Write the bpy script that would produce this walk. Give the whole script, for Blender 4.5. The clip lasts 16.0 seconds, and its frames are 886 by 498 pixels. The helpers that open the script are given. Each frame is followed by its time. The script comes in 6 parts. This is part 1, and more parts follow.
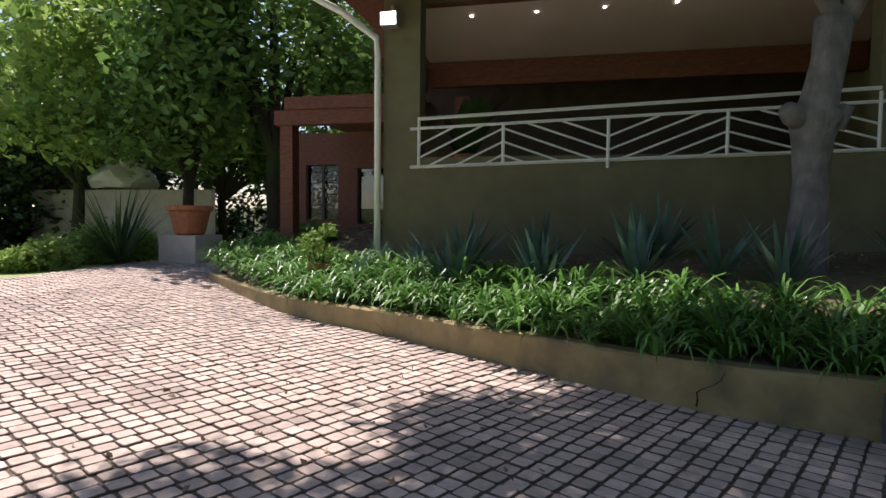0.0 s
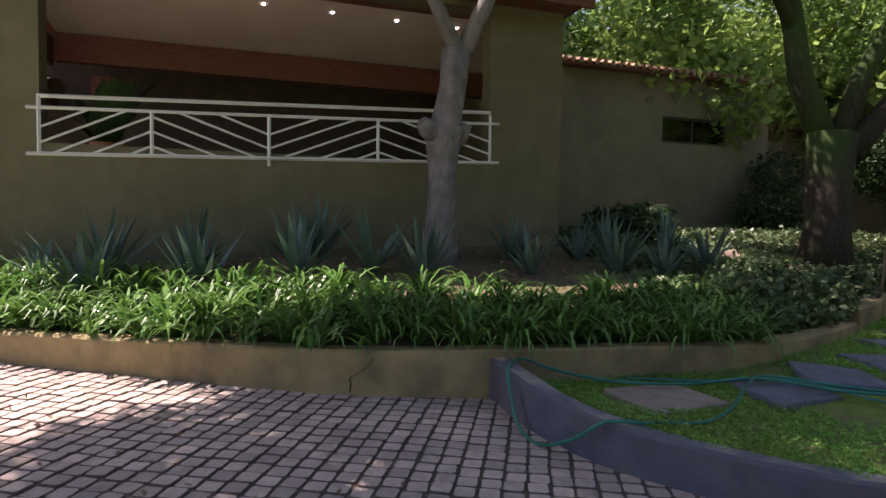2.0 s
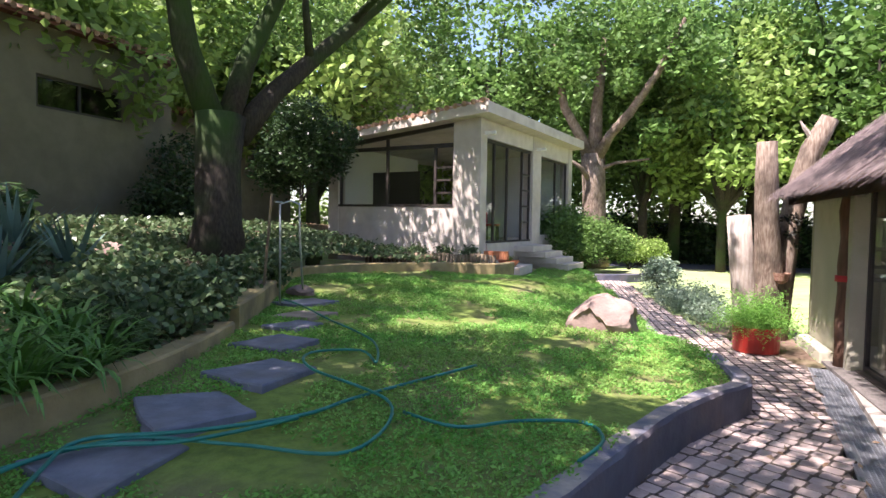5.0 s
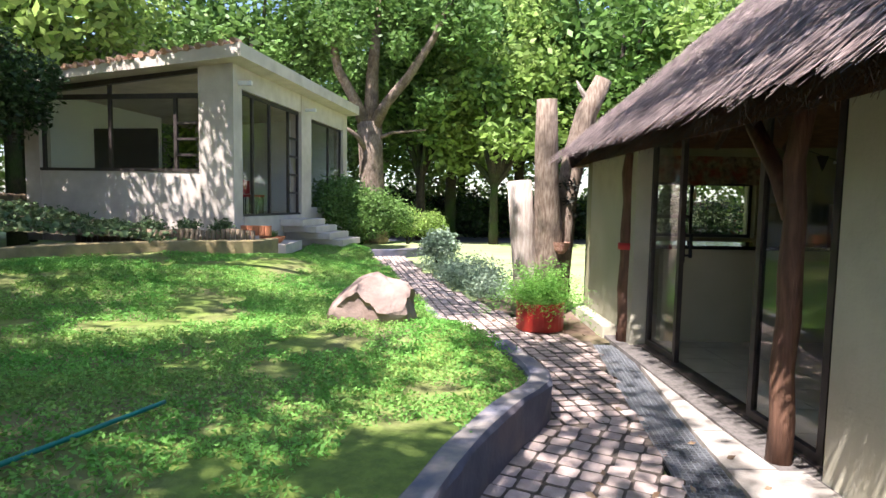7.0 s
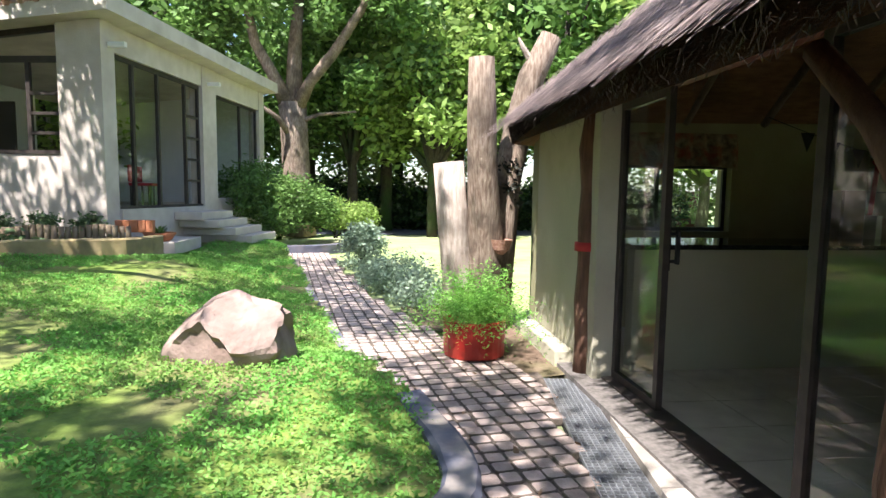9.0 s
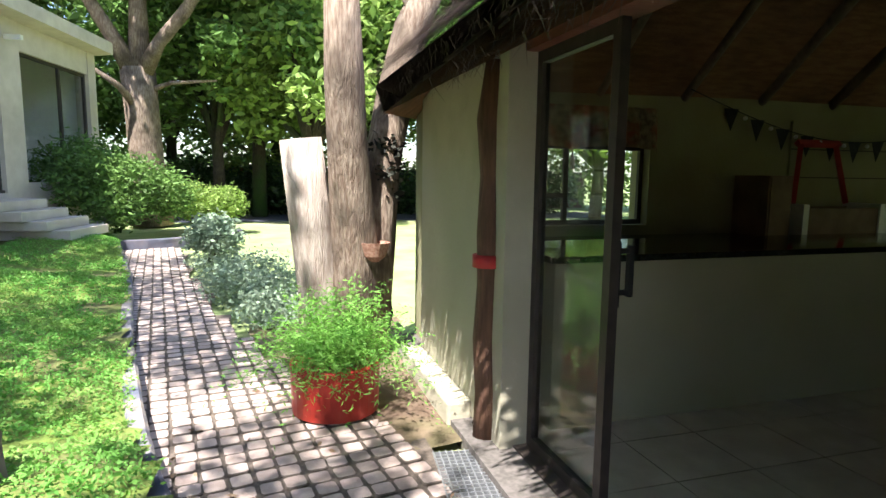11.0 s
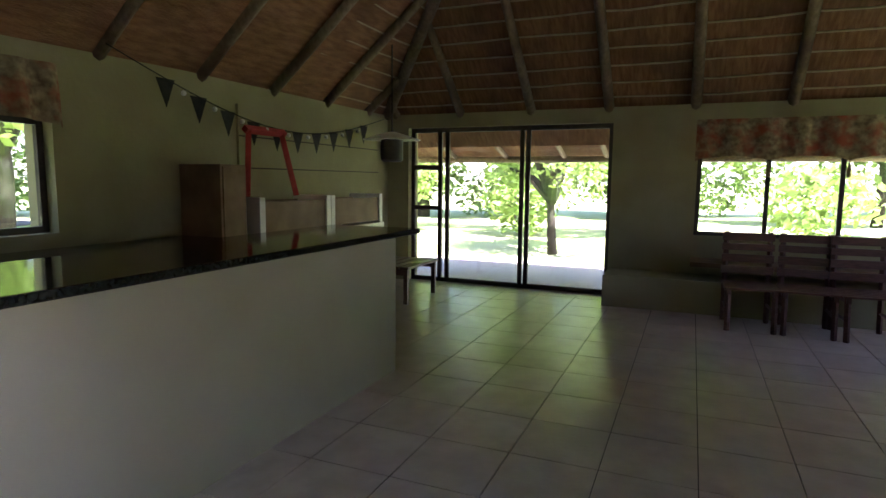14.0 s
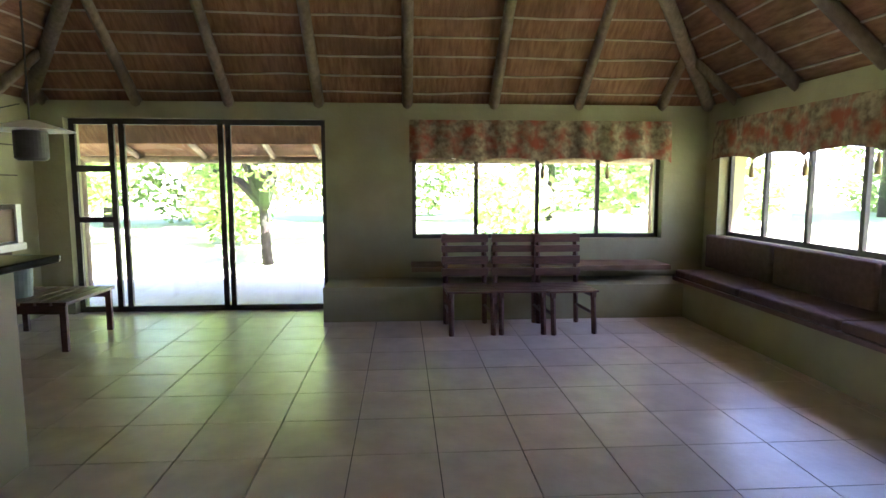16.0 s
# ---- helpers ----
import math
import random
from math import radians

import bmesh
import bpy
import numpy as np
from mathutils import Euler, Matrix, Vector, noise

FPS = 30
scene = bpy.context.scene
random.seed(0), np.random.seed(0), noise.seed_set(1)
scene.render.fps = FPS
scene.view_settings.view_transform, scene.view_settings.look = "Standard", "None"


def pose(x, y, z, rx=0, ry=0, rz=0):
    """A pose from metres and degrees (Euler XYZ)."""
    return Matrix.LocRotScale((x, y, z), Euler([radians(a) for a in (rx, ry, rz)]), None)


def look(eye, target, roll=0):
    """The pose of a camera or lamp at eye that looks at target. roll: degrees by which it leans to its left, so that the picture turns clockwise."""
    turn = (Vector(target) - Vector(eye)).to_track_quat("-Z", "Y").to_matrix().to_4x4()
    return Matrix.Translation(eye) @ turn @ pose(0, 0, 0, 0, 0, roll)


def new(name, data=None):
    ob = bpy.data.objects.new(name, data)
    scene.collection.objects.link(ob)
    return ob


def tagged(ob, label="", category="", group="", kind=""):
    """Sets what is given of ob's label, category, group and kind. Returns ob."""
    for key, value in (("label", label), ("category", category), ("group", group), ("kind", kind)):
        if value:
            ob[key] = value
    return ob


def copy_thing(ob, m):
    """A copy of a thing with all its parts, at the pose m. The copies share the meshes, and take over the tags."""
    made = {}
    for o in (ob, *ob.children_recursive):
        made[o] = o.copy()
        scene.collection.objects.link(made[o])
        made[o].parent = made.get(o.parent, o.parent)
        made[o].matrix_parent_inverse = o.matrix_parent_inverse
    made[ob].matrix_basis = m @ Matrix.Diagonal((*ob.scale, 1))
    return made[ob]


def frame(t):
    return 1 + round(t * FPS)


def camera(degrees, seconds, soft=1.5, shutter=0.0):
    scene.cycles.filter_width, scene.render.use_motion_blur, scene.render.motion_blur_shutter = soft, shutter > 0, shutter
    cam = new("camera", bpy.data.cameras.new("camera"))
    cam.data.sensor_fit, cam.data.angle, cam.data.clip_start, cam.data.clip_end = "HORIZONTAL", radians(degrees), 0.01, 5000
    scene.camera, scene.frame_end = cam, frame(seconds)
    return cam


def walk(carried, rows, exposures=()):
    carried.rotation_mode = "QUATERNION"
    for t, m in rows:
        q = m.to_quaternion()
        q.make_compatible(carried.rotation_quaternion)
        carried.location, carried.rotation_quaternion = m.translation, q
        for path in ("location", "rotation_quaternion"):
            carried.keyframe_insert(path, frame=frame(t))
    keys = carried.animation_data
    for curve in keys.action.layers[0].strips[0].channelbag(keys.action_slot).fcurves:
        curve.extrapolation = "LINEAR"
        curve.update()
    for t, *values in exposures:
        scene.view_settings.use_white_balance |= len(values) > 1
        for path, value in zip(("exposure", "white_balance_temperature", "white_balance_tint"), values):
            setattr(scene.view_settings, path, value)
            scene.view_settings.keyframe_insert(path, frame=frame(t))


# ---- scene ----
cam = camera(74.4, 16.0)
PATH = [
    (0, (0.398, -6.41, 1.665), (-1.547, -6.865, 1.56), 0.6),
    (0.5, (0.413, -6.501, 1.651), (-1.577, -6.681, 1.553), 0.7),
    (1, (0.455, -6.493, 1.665), (-1.54, -6.397, 1.57), 0.8),
    (1.5, (0.45, -6.456, 1.64), (-1.514, -6.089, 1.55), 0.9),
    (2, (0.383, -6.268, 1.628), (-1.516, -5.645, 1.542), 0.8),
    (2.5, (0.306, -6.043, 1.643), (-1.496, -5.179, 1.558), 0.7),
    (3, (0.115, -5.82, 1.647), (-1.532, -4.688, 1.564), 0.7),
    (3.5, (-0.084, -5.588, 1.682), (-1.492, -4.17, 1.602), 0.9),
    (4, (-0.195, -5.197, 1.672), (-1.37, -3.58, 1.593), 0.4),
    (4.5, (-0.359, -4.791, 1.64), (-1.31, -3.033, 1.547), 0.9),
    (5, (-0.494, -4.434, 1.599), (-1.178, -2.557, 1.506), 0.9),
    (5.2, (-0.544, -4.284, 1.583), (-1.113, -2.369, 1.476), 0.9),
    (7.3, (-0.491, -2.435, 1.426), (-0.409, -0.443, 1.267), 1.1),
    (7.5, (-0.468, -2.256, 1.411), (-0.36, -0.265, 1.253), 1.2),
    (8, (-0.338, -1.823, 1.359), (-0.188, 0.165, 1.204), 1.3),
    (8.2, (-0.272, -1.647, 1.354), (-0.109, 0.34, 1.199), 1.3),
    (10.3, (0.141, -0.075, 1.559), (0.542, 1.867, 1.303), 0.5),
    (10.5, (0.202, 0.085, 1.532), (0.646, 2.019, 1.28), 0.7),
    (11, (0.374, 0.473, 1.488), (0.955, 2.37, 1.236), 0.7),
    (11.5, (0.558, 0.777, 1.429), (1.361, 2.593, 1.187), 0.8),
    (12, (0.778, 1.038, 1.4), (1.803, 2.739, 1.16), 0.8),
    (12.5, (0.965, 1.235, 1.384), (2.235, 2.765, 1.154), 0.4),
    (13, (1.102, 1.385, 1.38), (2.616, 2.67, 1.16), 0.3),
    (13.5, (1.24, 1.455, 1.37), (2.945, 2.478, 1.147), 0.5),
    (14, (1.377, 1.466, 1.403), (3.206, 2.242, 1.171), 0.6),
    (14.5, (1.575, 1.528, 1.381), (3.496, 2.04, 1.159), 0.4),
    (15, (1.729, 1.56, 1.395), (3.704, 1.787, 1.172), 0.3),
    (15.5, (1.949, 1.584, 1.378), (3.937, 1.594, 1.159), 0.2),
    (16, (2.183, 1.546, 1.412), (4.166, 1.407, 1.193), 0.0),
]
walk(cam, [(t, look(eye, target, roll)) for t, eye, target, roll in PATH],
     [(t, e, k, n) for t, e, k, n in ((0, 0.65, 6600, 18), (1, 0.85, 6900, 26), (2.5, 1.35, 7000, 32), (3.5, 1.8, 6700, 34), (5, 1.75, 6350, 26), (8.2, 1.75, 6200, 16), (10.5, 1.9, 6200, 12), (11, 1.9, 6250, 12), (12, 2.1, 6200, 22), (13, 2.7, 6000, 38), (14, 3.8, 5800, 40), (15, 4.75, 5600, 44), (16, 5.0, 5550, 44))])

# ---- world and sun ----
SUN_AZ, SUN_EL = radians(218), radians(60)   # compass bearing clockwise from +y
world = bpy.data.worlds.new("sky")
scene.world = world
world.use_nodes = True
wn = world.node_tree.nodes
sky = wn.new("ShaderNodeTexSky")
sky.sky_type = "NISHITA"
sky.sun_disc = False
sky.sun_elevation, sky.sun_rotation = SUN_EL, SUN_AZ
bg = wn["Background"]
bg.inputs["Strength"].default_value = 0.10
world.node_tree.links.new(sky.outputs[0], bg.inputs["Color"])
sun = new("sun", bpy.data.lights.new("sun", "SUN"))
sun.data.energy, sun.data.angle, sun.data.color = 4.8, radians(0.55), (1.0, 0.95, 0.87)
_d = Vector((math.sin(SUN_AZ) * math.cos(SUN_EL), math.cos(SUN_AZ) * math.cos(SUN_EL), math.sin(SUN_EL)))
sun.matrix_world = look(_d * 60, (0, 0, 0))


# ---- materials ----
def mat(name, a, b, scale=6.0, rough=0.8, bump=0.0, bscale=40.0, spec=0.3, metal=0.0, c=None, cscale=0.7, camt=0.4, rnd=0.0, stretch=None, detail=6.0, island=0.0, transl=0.0):
    """Two colours by fine noise, a third by broad stains, relief, and a shift per piece."""
    m = bpy.data.materials.new(name)
    m.use_nodes = True
    nt = m.node_tree
    N, L = nt.nodes, nt.links
    p = N["Principled BSDF"]
    p.inputs["Roughness"].default_value = rough
    p.inputs["Metallic"].default_value = metal
    p.inputs["Specular IOR Level"].default_value = spec
    geo = N.new("ShaderNodeNewGeometry")
    src = geo.outputs["Position"]
    if stretch:
        mp = N.new("ShaderNodeMapping")
        mp.inputs["Scale"].default_value = stretch
        L.new(src, mp.inputs[0])
        src = mp.outputs[0]
    n1 = N.new("ShaderNodeTexNoise")
    n1.inputs["Scale"].default_value, n1.inputs["Detail"].default_value = scale, detail
    L.new(src, n1.inputs["Vector"])
    r1 = N.new("ShaderNodeValToRGB")
    r1.color_ramp.elements[0].position, r1.color_ramp.elements[1].position = 0.35, 0.65
    r1.color_ramp.elements[0].color, r1.color_ramp.elements[1].color = (*a, 1), (*b, 1)
    L.new(n1.outputs[0], r1.inputs[0])
    col = r1.outputs[0]
    if c:
        n2 = N.new("ShaderNodeTexNoise")
        n2.inputs["Scale"].default_value, n2.inputs["Detail"].default_value = cscale, 4
        L.new(geo.outputs["Position"], n2.inputs["Vector"])
        r2 = N.new("ShaderNodeValToRGB")
        r2.color_ramp.elements[0].position, r2.color_ramp.elements[1].position = 0.45, 0.68
        r2.color_ramp.elements[0].color, r2.color_ramp.elements[1].color = (0, 0, 0, 1), (camt,) * 3 + (1,)
        L.new(n2.outputs[0], r2.inputs[0])
        mx = N.new("ShaderNodeMix")
        mx.data_type = "RGBA"
        L.new(r2.outputs[0], mx.inputs[0])
        L.new(col, mx.inputs[6])
        mx.inputs[7].default_value = (*c, 1)
        col = mx.outputs[2]
    if rnd or island:
        hs = N.new("ShaderNodeHueSaturation")
        mr = N.new("ShaderNodeMapRange")
        k = rnd or island
        mr.inputs[3].default_value, mr.inputs[4].default_value = 1 - k, 1 + k
        if rnd:
            L.new(N.new("ShaderNodeObjectInfo").outputs["Random"], mr.inputs[0])
        else:
            L.new(geo.outputs["Random Per Island"], mr.inputs[0])
        L.new(mr.outputs[0], hs.inputs["Value"])
        L.new(col, hs.inputs["Color"])
        col = hs.outputs[0]
    L.new(col, p.inputs["Base Color"])
    if bump:
        n3 = N.new("ShaderNodeTexNoise")
        n3.inputs["Scale"].default_value, n3.inputs["Detail"].default_value = bscale, 5
        L.new(src, n3.inputs["Vector"])
        bp = N.new("ShaderNodeBump")
        bp.inputs["Strength"].default_value, bp.inputs["Distance"].default_value = bump, 0.02
        L.new(n3.outputs[0], bp.inputs["Height"])
        L.new(bp.outputs[0], p.inputs["Normal"])
    if transl:
        tr = N.new("ShaderNodeBsdfTranslucent")
        L.new(col, tr.inputs[0])
        ms = N.new("ShaderNodeMixShader")
        ms.inputs[0].default_value = transl
        L.new(p.outputs[0], ms.inputs[1])
        L.new(tr.outputs[0], ms.inputs[2])
        L.new(ms.outputs[0], N["Material Output"].inputs[0])
    return m


def glass_mat(name, tint, rough=0.0, see=0.86):
    """A thin pane: clear, with a mirror-like sheen."""
    m = bpy.data.materials.new(name)
    m.use_nodes = True
    N, L = m.node_tree.nodes, m.node_tree.links
    N.remove(N["Principled BSDF"])
    t, g, f, mx = N.new("ShaderNodeBsdfTransparent"), N.new("ShaderNodeBsdfGlossy"), N.new("ShaderNodeLayerWeight"), N.new("ShaderNodeMixShader")
    t.inputs[0].default_value = (*tint, 1)
    g.inputs["Roughness"].default_value = rough
    f.inputs[0].default_value = 0.5
    pw, ma = N.new("ShaderNodeMath"), N.new("ShaderNodeMath")
    pw.operation, ma.operation = "POWER", "MULTIPLY_ADD"
    pw.inputs[1].default_value = 4.5
    ma.inputs[1].default_value, ma.inputs[2].default_value = 0.9, 0.045
    L.new(f.outputs[1], pw.inputs[0])
    L.new(pw.outputs[0], ma.inputs[0])
    L.new(ma.outputs[0], mx.inputs[0])
    L.new(t.outputs[0], mx.inputs[1])
    L.new(g.outputs[0], mx.inputs[2])
    L.new(mx.outputs[0], N["Material Output"].inputs[0])
    return m


def glow_mat(name, col, strength):
    m = bpy.data.materials.new(name)
    m.use_nodes = True
    p = m.node_tree.nodes["Principled BSDF"]
    p.inputs["Emission Color"].default_value = (*col, 1)
    p.inputs["Emission Strength"].default_value = strength
    return m


OLIVE = mat("olive_wall_paint", (0.155, 0.138, 0.082), (0.185, 0.165, 0.10), 3, 0.85, 0.15, 30, c=(0.15, 0.13, 0.075), cscale=0.8, camt=0.45)
OLIVE_GREY = mat("grey_olive_wall_paint", (0.19, 0.165, 0.115), (0.225, 0.2, 0.14), 3, 0.88, 0.15, 30, c=(0.14, 0.12, 0.09), cscale=0.6, camt=0.5)
OCHRE = mat("ochre_garden_wall", (0.33, 0.25, 0.12), (0.40, 0.31, 0.16), 5, 0.9, 0.3, 25, c=(0.16, 0.13, 0.08), cscale=2.2, camt=0.75)
KERB = mat("blue_grey_kerb_paint", (0.085, 0.09, 0.12), (0.115, 0.12, 0.155), 6, 0.75, 0.25, 30, c=(0.17, 0.13, 0.12), cscale=2.5, camt=0.5)
KERB_TOP = mat("worn_kerb_top", (0.13, 0.135, 0.18), (0.40, 0.34, 0.28), 4.5, 0.85, 0.4, 30, c=(0.10, 0.11, 0.15), cscale=3, camt=0.8)
PAVER = mat("clay_paver", (0.45, 0.345, 0.30), (0.57, 0.455, 0.40), 14, 0.85, 0.5, 60, c=(0.24, 0.20, 0.19), cscale=1.5, camt=0.45, island=0.2)
PAVER_ONE = mat("clay_paver_piece", (0.45, 0.345, 0.30), (0.57, 0.455, 0.40), 14, 0.85, 0.5, 60, c=(0.24, 0.20, 0.19), cscale=1.5, camt=0.45, rnd=0.2)
JOINT = mat("dark_joint_sand", (0.10, 0.08, 0.065), (0.17, 0.135, 0.11), 30, 0.95, 0.3, 60)
EARTH = mat("earth", (0.12, 0.08, 0.055), (0.20, 0.14, 0.10), 8, 0.95, 0.6, 20, c=(0.10, 0.13, 0.04), cscale=1.2, camt=0.6)
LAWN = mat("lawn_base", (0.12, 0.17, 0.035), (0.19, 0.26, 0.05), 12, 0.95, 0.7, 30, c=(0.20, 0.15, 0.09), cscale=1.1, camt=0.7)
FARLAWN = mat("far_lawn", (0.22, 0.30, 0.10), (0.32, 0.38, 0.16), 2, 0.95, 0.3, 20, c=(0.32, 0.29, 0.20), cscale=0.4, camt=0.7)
GRASS = mat("creeping_grass", (0.145, 0.37, 0.065), (0.26, 0.52, 0.115), 1.8, 0.7, c=(0.22, 0.24, 0.07), cscale=0.9, camt=0.5, island=0.3, transl=0.35)
LEAF = mat("tree_leaf", (0.10, 0.185, 0.045), (0.18, 0.31, 0.08), 0.8, 0.5, island=0.4, transl=0.38)
LEAF_LT = mat("light_tree_leaf", (0.20, 0.31, 0.07), (0.32, 0.44, 0.12), 0.8, 0.5, island=0.4, transl=0.45)
LEAF_DK = mat("dark_shrub_leaf", (0.025, 0.055, 0.02), (0.05, 0.09, 0.03), 2, 0.35, island=0.4, transl=0.2)
LEAF_RED = mat("purple_leaf", (0.06, 0.02, 0.03), (0.10, 0.03, 0.05), 2, 0.5, island=0.4, transl=0.3)
STRAP = mat("strap_leaf", (0.07, 0.18, 0.035), (0.14, 0.30, 0.06), 2.5, 0.38, island=0.35, transl=0.25, spec=0.5)
AGAVE = mat("blue_green_sword_leaf", (0.085, 0.16, 0.13), (0.14, 0.22, 0.18), 3, 0.5, island=0.25, transl=0.1)
IVY = mat("ivy_leaf", (0.04, 0.09, 0.03), (0.16, 0.21, 0.10), 9, 0.4, island=0.4, transl=0.2)
FERN = mat("feathery_fern", (0.14, 0.34, 0.06), (0.26, 0.50, 0.10), 6, 0.6, island=0.3, transl=0.4)
SILVER = mat("silver_green_foliage", (0.22, 0.30, 0.20), (0.34, 0.42, 0.30), 5, 0.6, island=0.3, transl=0.3)
BARK = mat("dark_bark", (0.03, 0.024, 0.019), (0.065, 0.052, 0.04), 8, 0.9, 0.9, 30, c=(0.035, 0.09, 0.012), cscale=0.7, camt=0.8, stretch=(4, 4, 1))
BARK_PALE = mat("pale_smooth_bark", (0.18, 0.165, 0.165), (0.26, 0.235, 0.235), 6, 0.85, 0.5, 25, c=(0.12, 0.10, 0.10), cscale=4, camt=0.6, stretch=(2, 2, 1))
BARK_STUMP = mat("rough_stump_bark", (0.16, 0.11, 0.08), (0.34, 0.27, 0.21), 9, 0.9, 1.0, 22, c=(0.08, 0.06, 0.045), cscale=3, camt=0.8, stretch=(5, 5, 0.8))
WOOD_PALE = mat("bare_grey_wood", (0.36, 0.29, 0.24), (0.50, 0.43, 0.37), 7, 0.85, 0.8, 20, c=(0.2, 0.15, 0.12), cscale=4, camt=0.6, stretch=(5, 5, 0.7))
STONE = mat("slate_stepping_stone", (0.13, 0.14, 0.18), (0.19, 0.20, 0.25), 7, 0.85, 0.4, 25, c=(0.20, 0.16, 0.13), cscale=2, camt=0.4)
STONE_BR = mat("brown_stepping_stone", (0.26, 0.20, 0.16), (0.36, 0.29, 0.24), 7, 0.85, 0.4, 25)
ROCK = mat("pinkish_boulder", (0.21, 0.145, 0.12), (0.35, 0.26, 0.22), 4, 0.9, 0.8, 14, c=(0.18, 0.13, 0.11), cscale=3, camt=0.7)
CREAM = mat("cream_render", (0.54, 0.47, 0.41), (0.61, 0.54, 0.48), 4, 0.9, 0.25, 35, c=(0.36, 0.31, 0.26), cscale=1.1, camt=0.5)
CONCRETE = mat("worn_concrete", (0.33, 0.29, 0.25), (0.43, 0.385, 0.34), 6, 0.9, 0.35, 35, c=(0.20, 0.17, 0.145), cscale=2.2, camt=0.7)
WHITE_IN = mat("white_plaster", (0.80, 0.78, 0.77), (0.84, 0.82, 0.81), 2, 0.9)
WHITE = mat("white_gloss_paint", (0.74, 0.73, 0.71), (0.80, 0.79, 0.77), 12, 0.4, spec=0.5)
LILAC = mat("pale_veranda_ceiling", (0.58, 0.46, 0.43), (0.64, 0.52, 0.49), 1, 0.8)
BROWN = mat("red_brown_timber", (0.13, 0.045, 0.03), (0.19, 0.075, 0.05), 8, 0.6, 0.3, 30, stretch=(1, 1, 5))
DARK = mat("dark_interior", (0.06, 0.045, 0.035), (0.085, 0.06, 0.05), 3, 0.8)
TERRA = mat("terracotta", (0.42, 0.15, 0.07), (0.52, 0.21, 0.11), 8, 0.8, 0.2)
RED = mat("red_plastic_pot", (0.27, 0.018, 0.012), (0.38, 0.035, 0.025), 5, 0.4, 0.1, 8, c=(0.2, 0.05, 0.03), cscale=4, camt=0.5)
ROOFTILE = mat("orange_roof_tile", (0.36, 0.19, 0.11), (0.50, 0.33, 0.22), 9, 0.85, 0.5, 20, c=(0.2, 0.15, 0.12), cscale=2, camt=0.6)
FRAME = mat("dark_bronze_frame", (0.035, 0.028, 0.025), (0.055, 0.043, 0.038), 12, 0.45, spec=0.4)
GLASS = glass_mat("window_glass", (0.93, 0.95, 0.93))
GLASS_DK = glass_mat("dim_window_glass", (0.35, 0.36, 0.36))
HOSE = mat("green_hose", (0.0, 0.14, 0.11), (0.01, 0.19, 0.15), 10, 0.35, spec=0.5)
STEEL = mat("galvanised_steel", (0.42, 0.43, 0.45), (0.52, 0.53, 0.55), 20, 0.45, metal=0.8)
THATCH = mat("weathered_thatch", (0.13, 0.095, 0.088), (0.26, 0.20, 0.185), 5, 0.95, 1.0, 25, c=(0.07, 0.05, 0.045), cscale=2.0, camt=0.7, stretch=(1, 6, 1))
THATCH_IN = mat("brown_thatch_underside", (0.19, 0.09, 0.045), (0.30, 0.155, 0.08), 5, 0.95, 0.9, 25, c=(0.10, 0.05, 0.03), cscale=1.6, camt=0.6, stretch=(1, 6, 1))
POLE = mat("round_pole", (0.19, 0.14, 0.09), (0.28, 0.21, 0.14), 6, 0.7, 0.5, 25, c=(0.10, 0.06, 0.04), cscale=2, camt=0.7, stretch=(4, 4, 1))
POLE_RED = mat("red_stained_post", (0.10, 0.05, 0.032), (0.19, 0.10, 0.062), 6, 0.65, 0.5, 25, c=(0.07, 0.04, 0.03), cscale=3, camt=0.7, stretch=(5, 5, 0.6))
LATH = mat("pale_roof_lath", (0.34, 0.26, 0.18), (0.44, 0.35, 0.25), 9, 0.8)
LAPA_OUT = mat("pale_lapa_wall", (0.44, 0.41, 0.31), (0.52, 0.49, 0.38), 3, 0.9, 0.2, 30, c=(0.30, 0.26, 0.19), cscale=1.5, camt=0.5)
LAPA_IN = mat("yellow_green_lapa_wall", (0.28, 0.26, 0.145), (0.33, 0.31, 0.18), 2.5, 0.85, 0.12, 25, c=(0.24, 0.21, 0.12), cscale=1.0, camt=0.4)
BARWALL = mat("cream_counter_face", (0.42, 0.385, 0.265), (0.46, 0.425, 0.30), 2, 0.6, 0.05, 20)
GRANITE = mat("black_granite", (0.012, 0.014, 0.012), (0.03, 0.034, 0.03), 60, 0.08, spec=0.6)
TILE = mat("cream_floor_tile", (0.52, 0.44, 0.36), (0.64, 0.56, 0.47), 5, 0.28, 0.08, 25, c=(0.50, 0.41, 0.35), cscale=1.8, camt=0.5, spec=0.6, rnd=0.07)
GROUT = mat("dark_grout", (0.10, 0.09, 0.08), (0.16, 0.14, 0.13), 30, 0.9)
CHAIRWOOD = mat("dark_chair_wood", (0.075, 0.03, 0.022), (0.13, 0.055, 0.04), 10, 0.4, stretch=(1, 1, 6), spec=0.5)
CUSHION = mat("brown_seat_cushion", (0.085, 0.05, 0.04), (0.11, 0.068, 0.055), 20, 0.9, 0.3, 120)
BOARD = mat("brown_board", (0.17, 0.10, 0.055), (0.24, 0.15, 0.09), 5, 0.6)
REDPAINT = mat("red_painted_wood", (0.42, 0.03, 0.03), (0.5, 0.05, 0.045), 9, 0.5)
BLACK = mat("black_cloth", (0.012, 0.012, 0.012), (0.025, 0.025, 0.025), 20, 0.8)
DECK = mat("deck_board", (0.42, 0.36, 0.32), (0.55, 0.48, 0.44), 6, 0.75, 0.3, 30, stretch=(1, 6, 1))
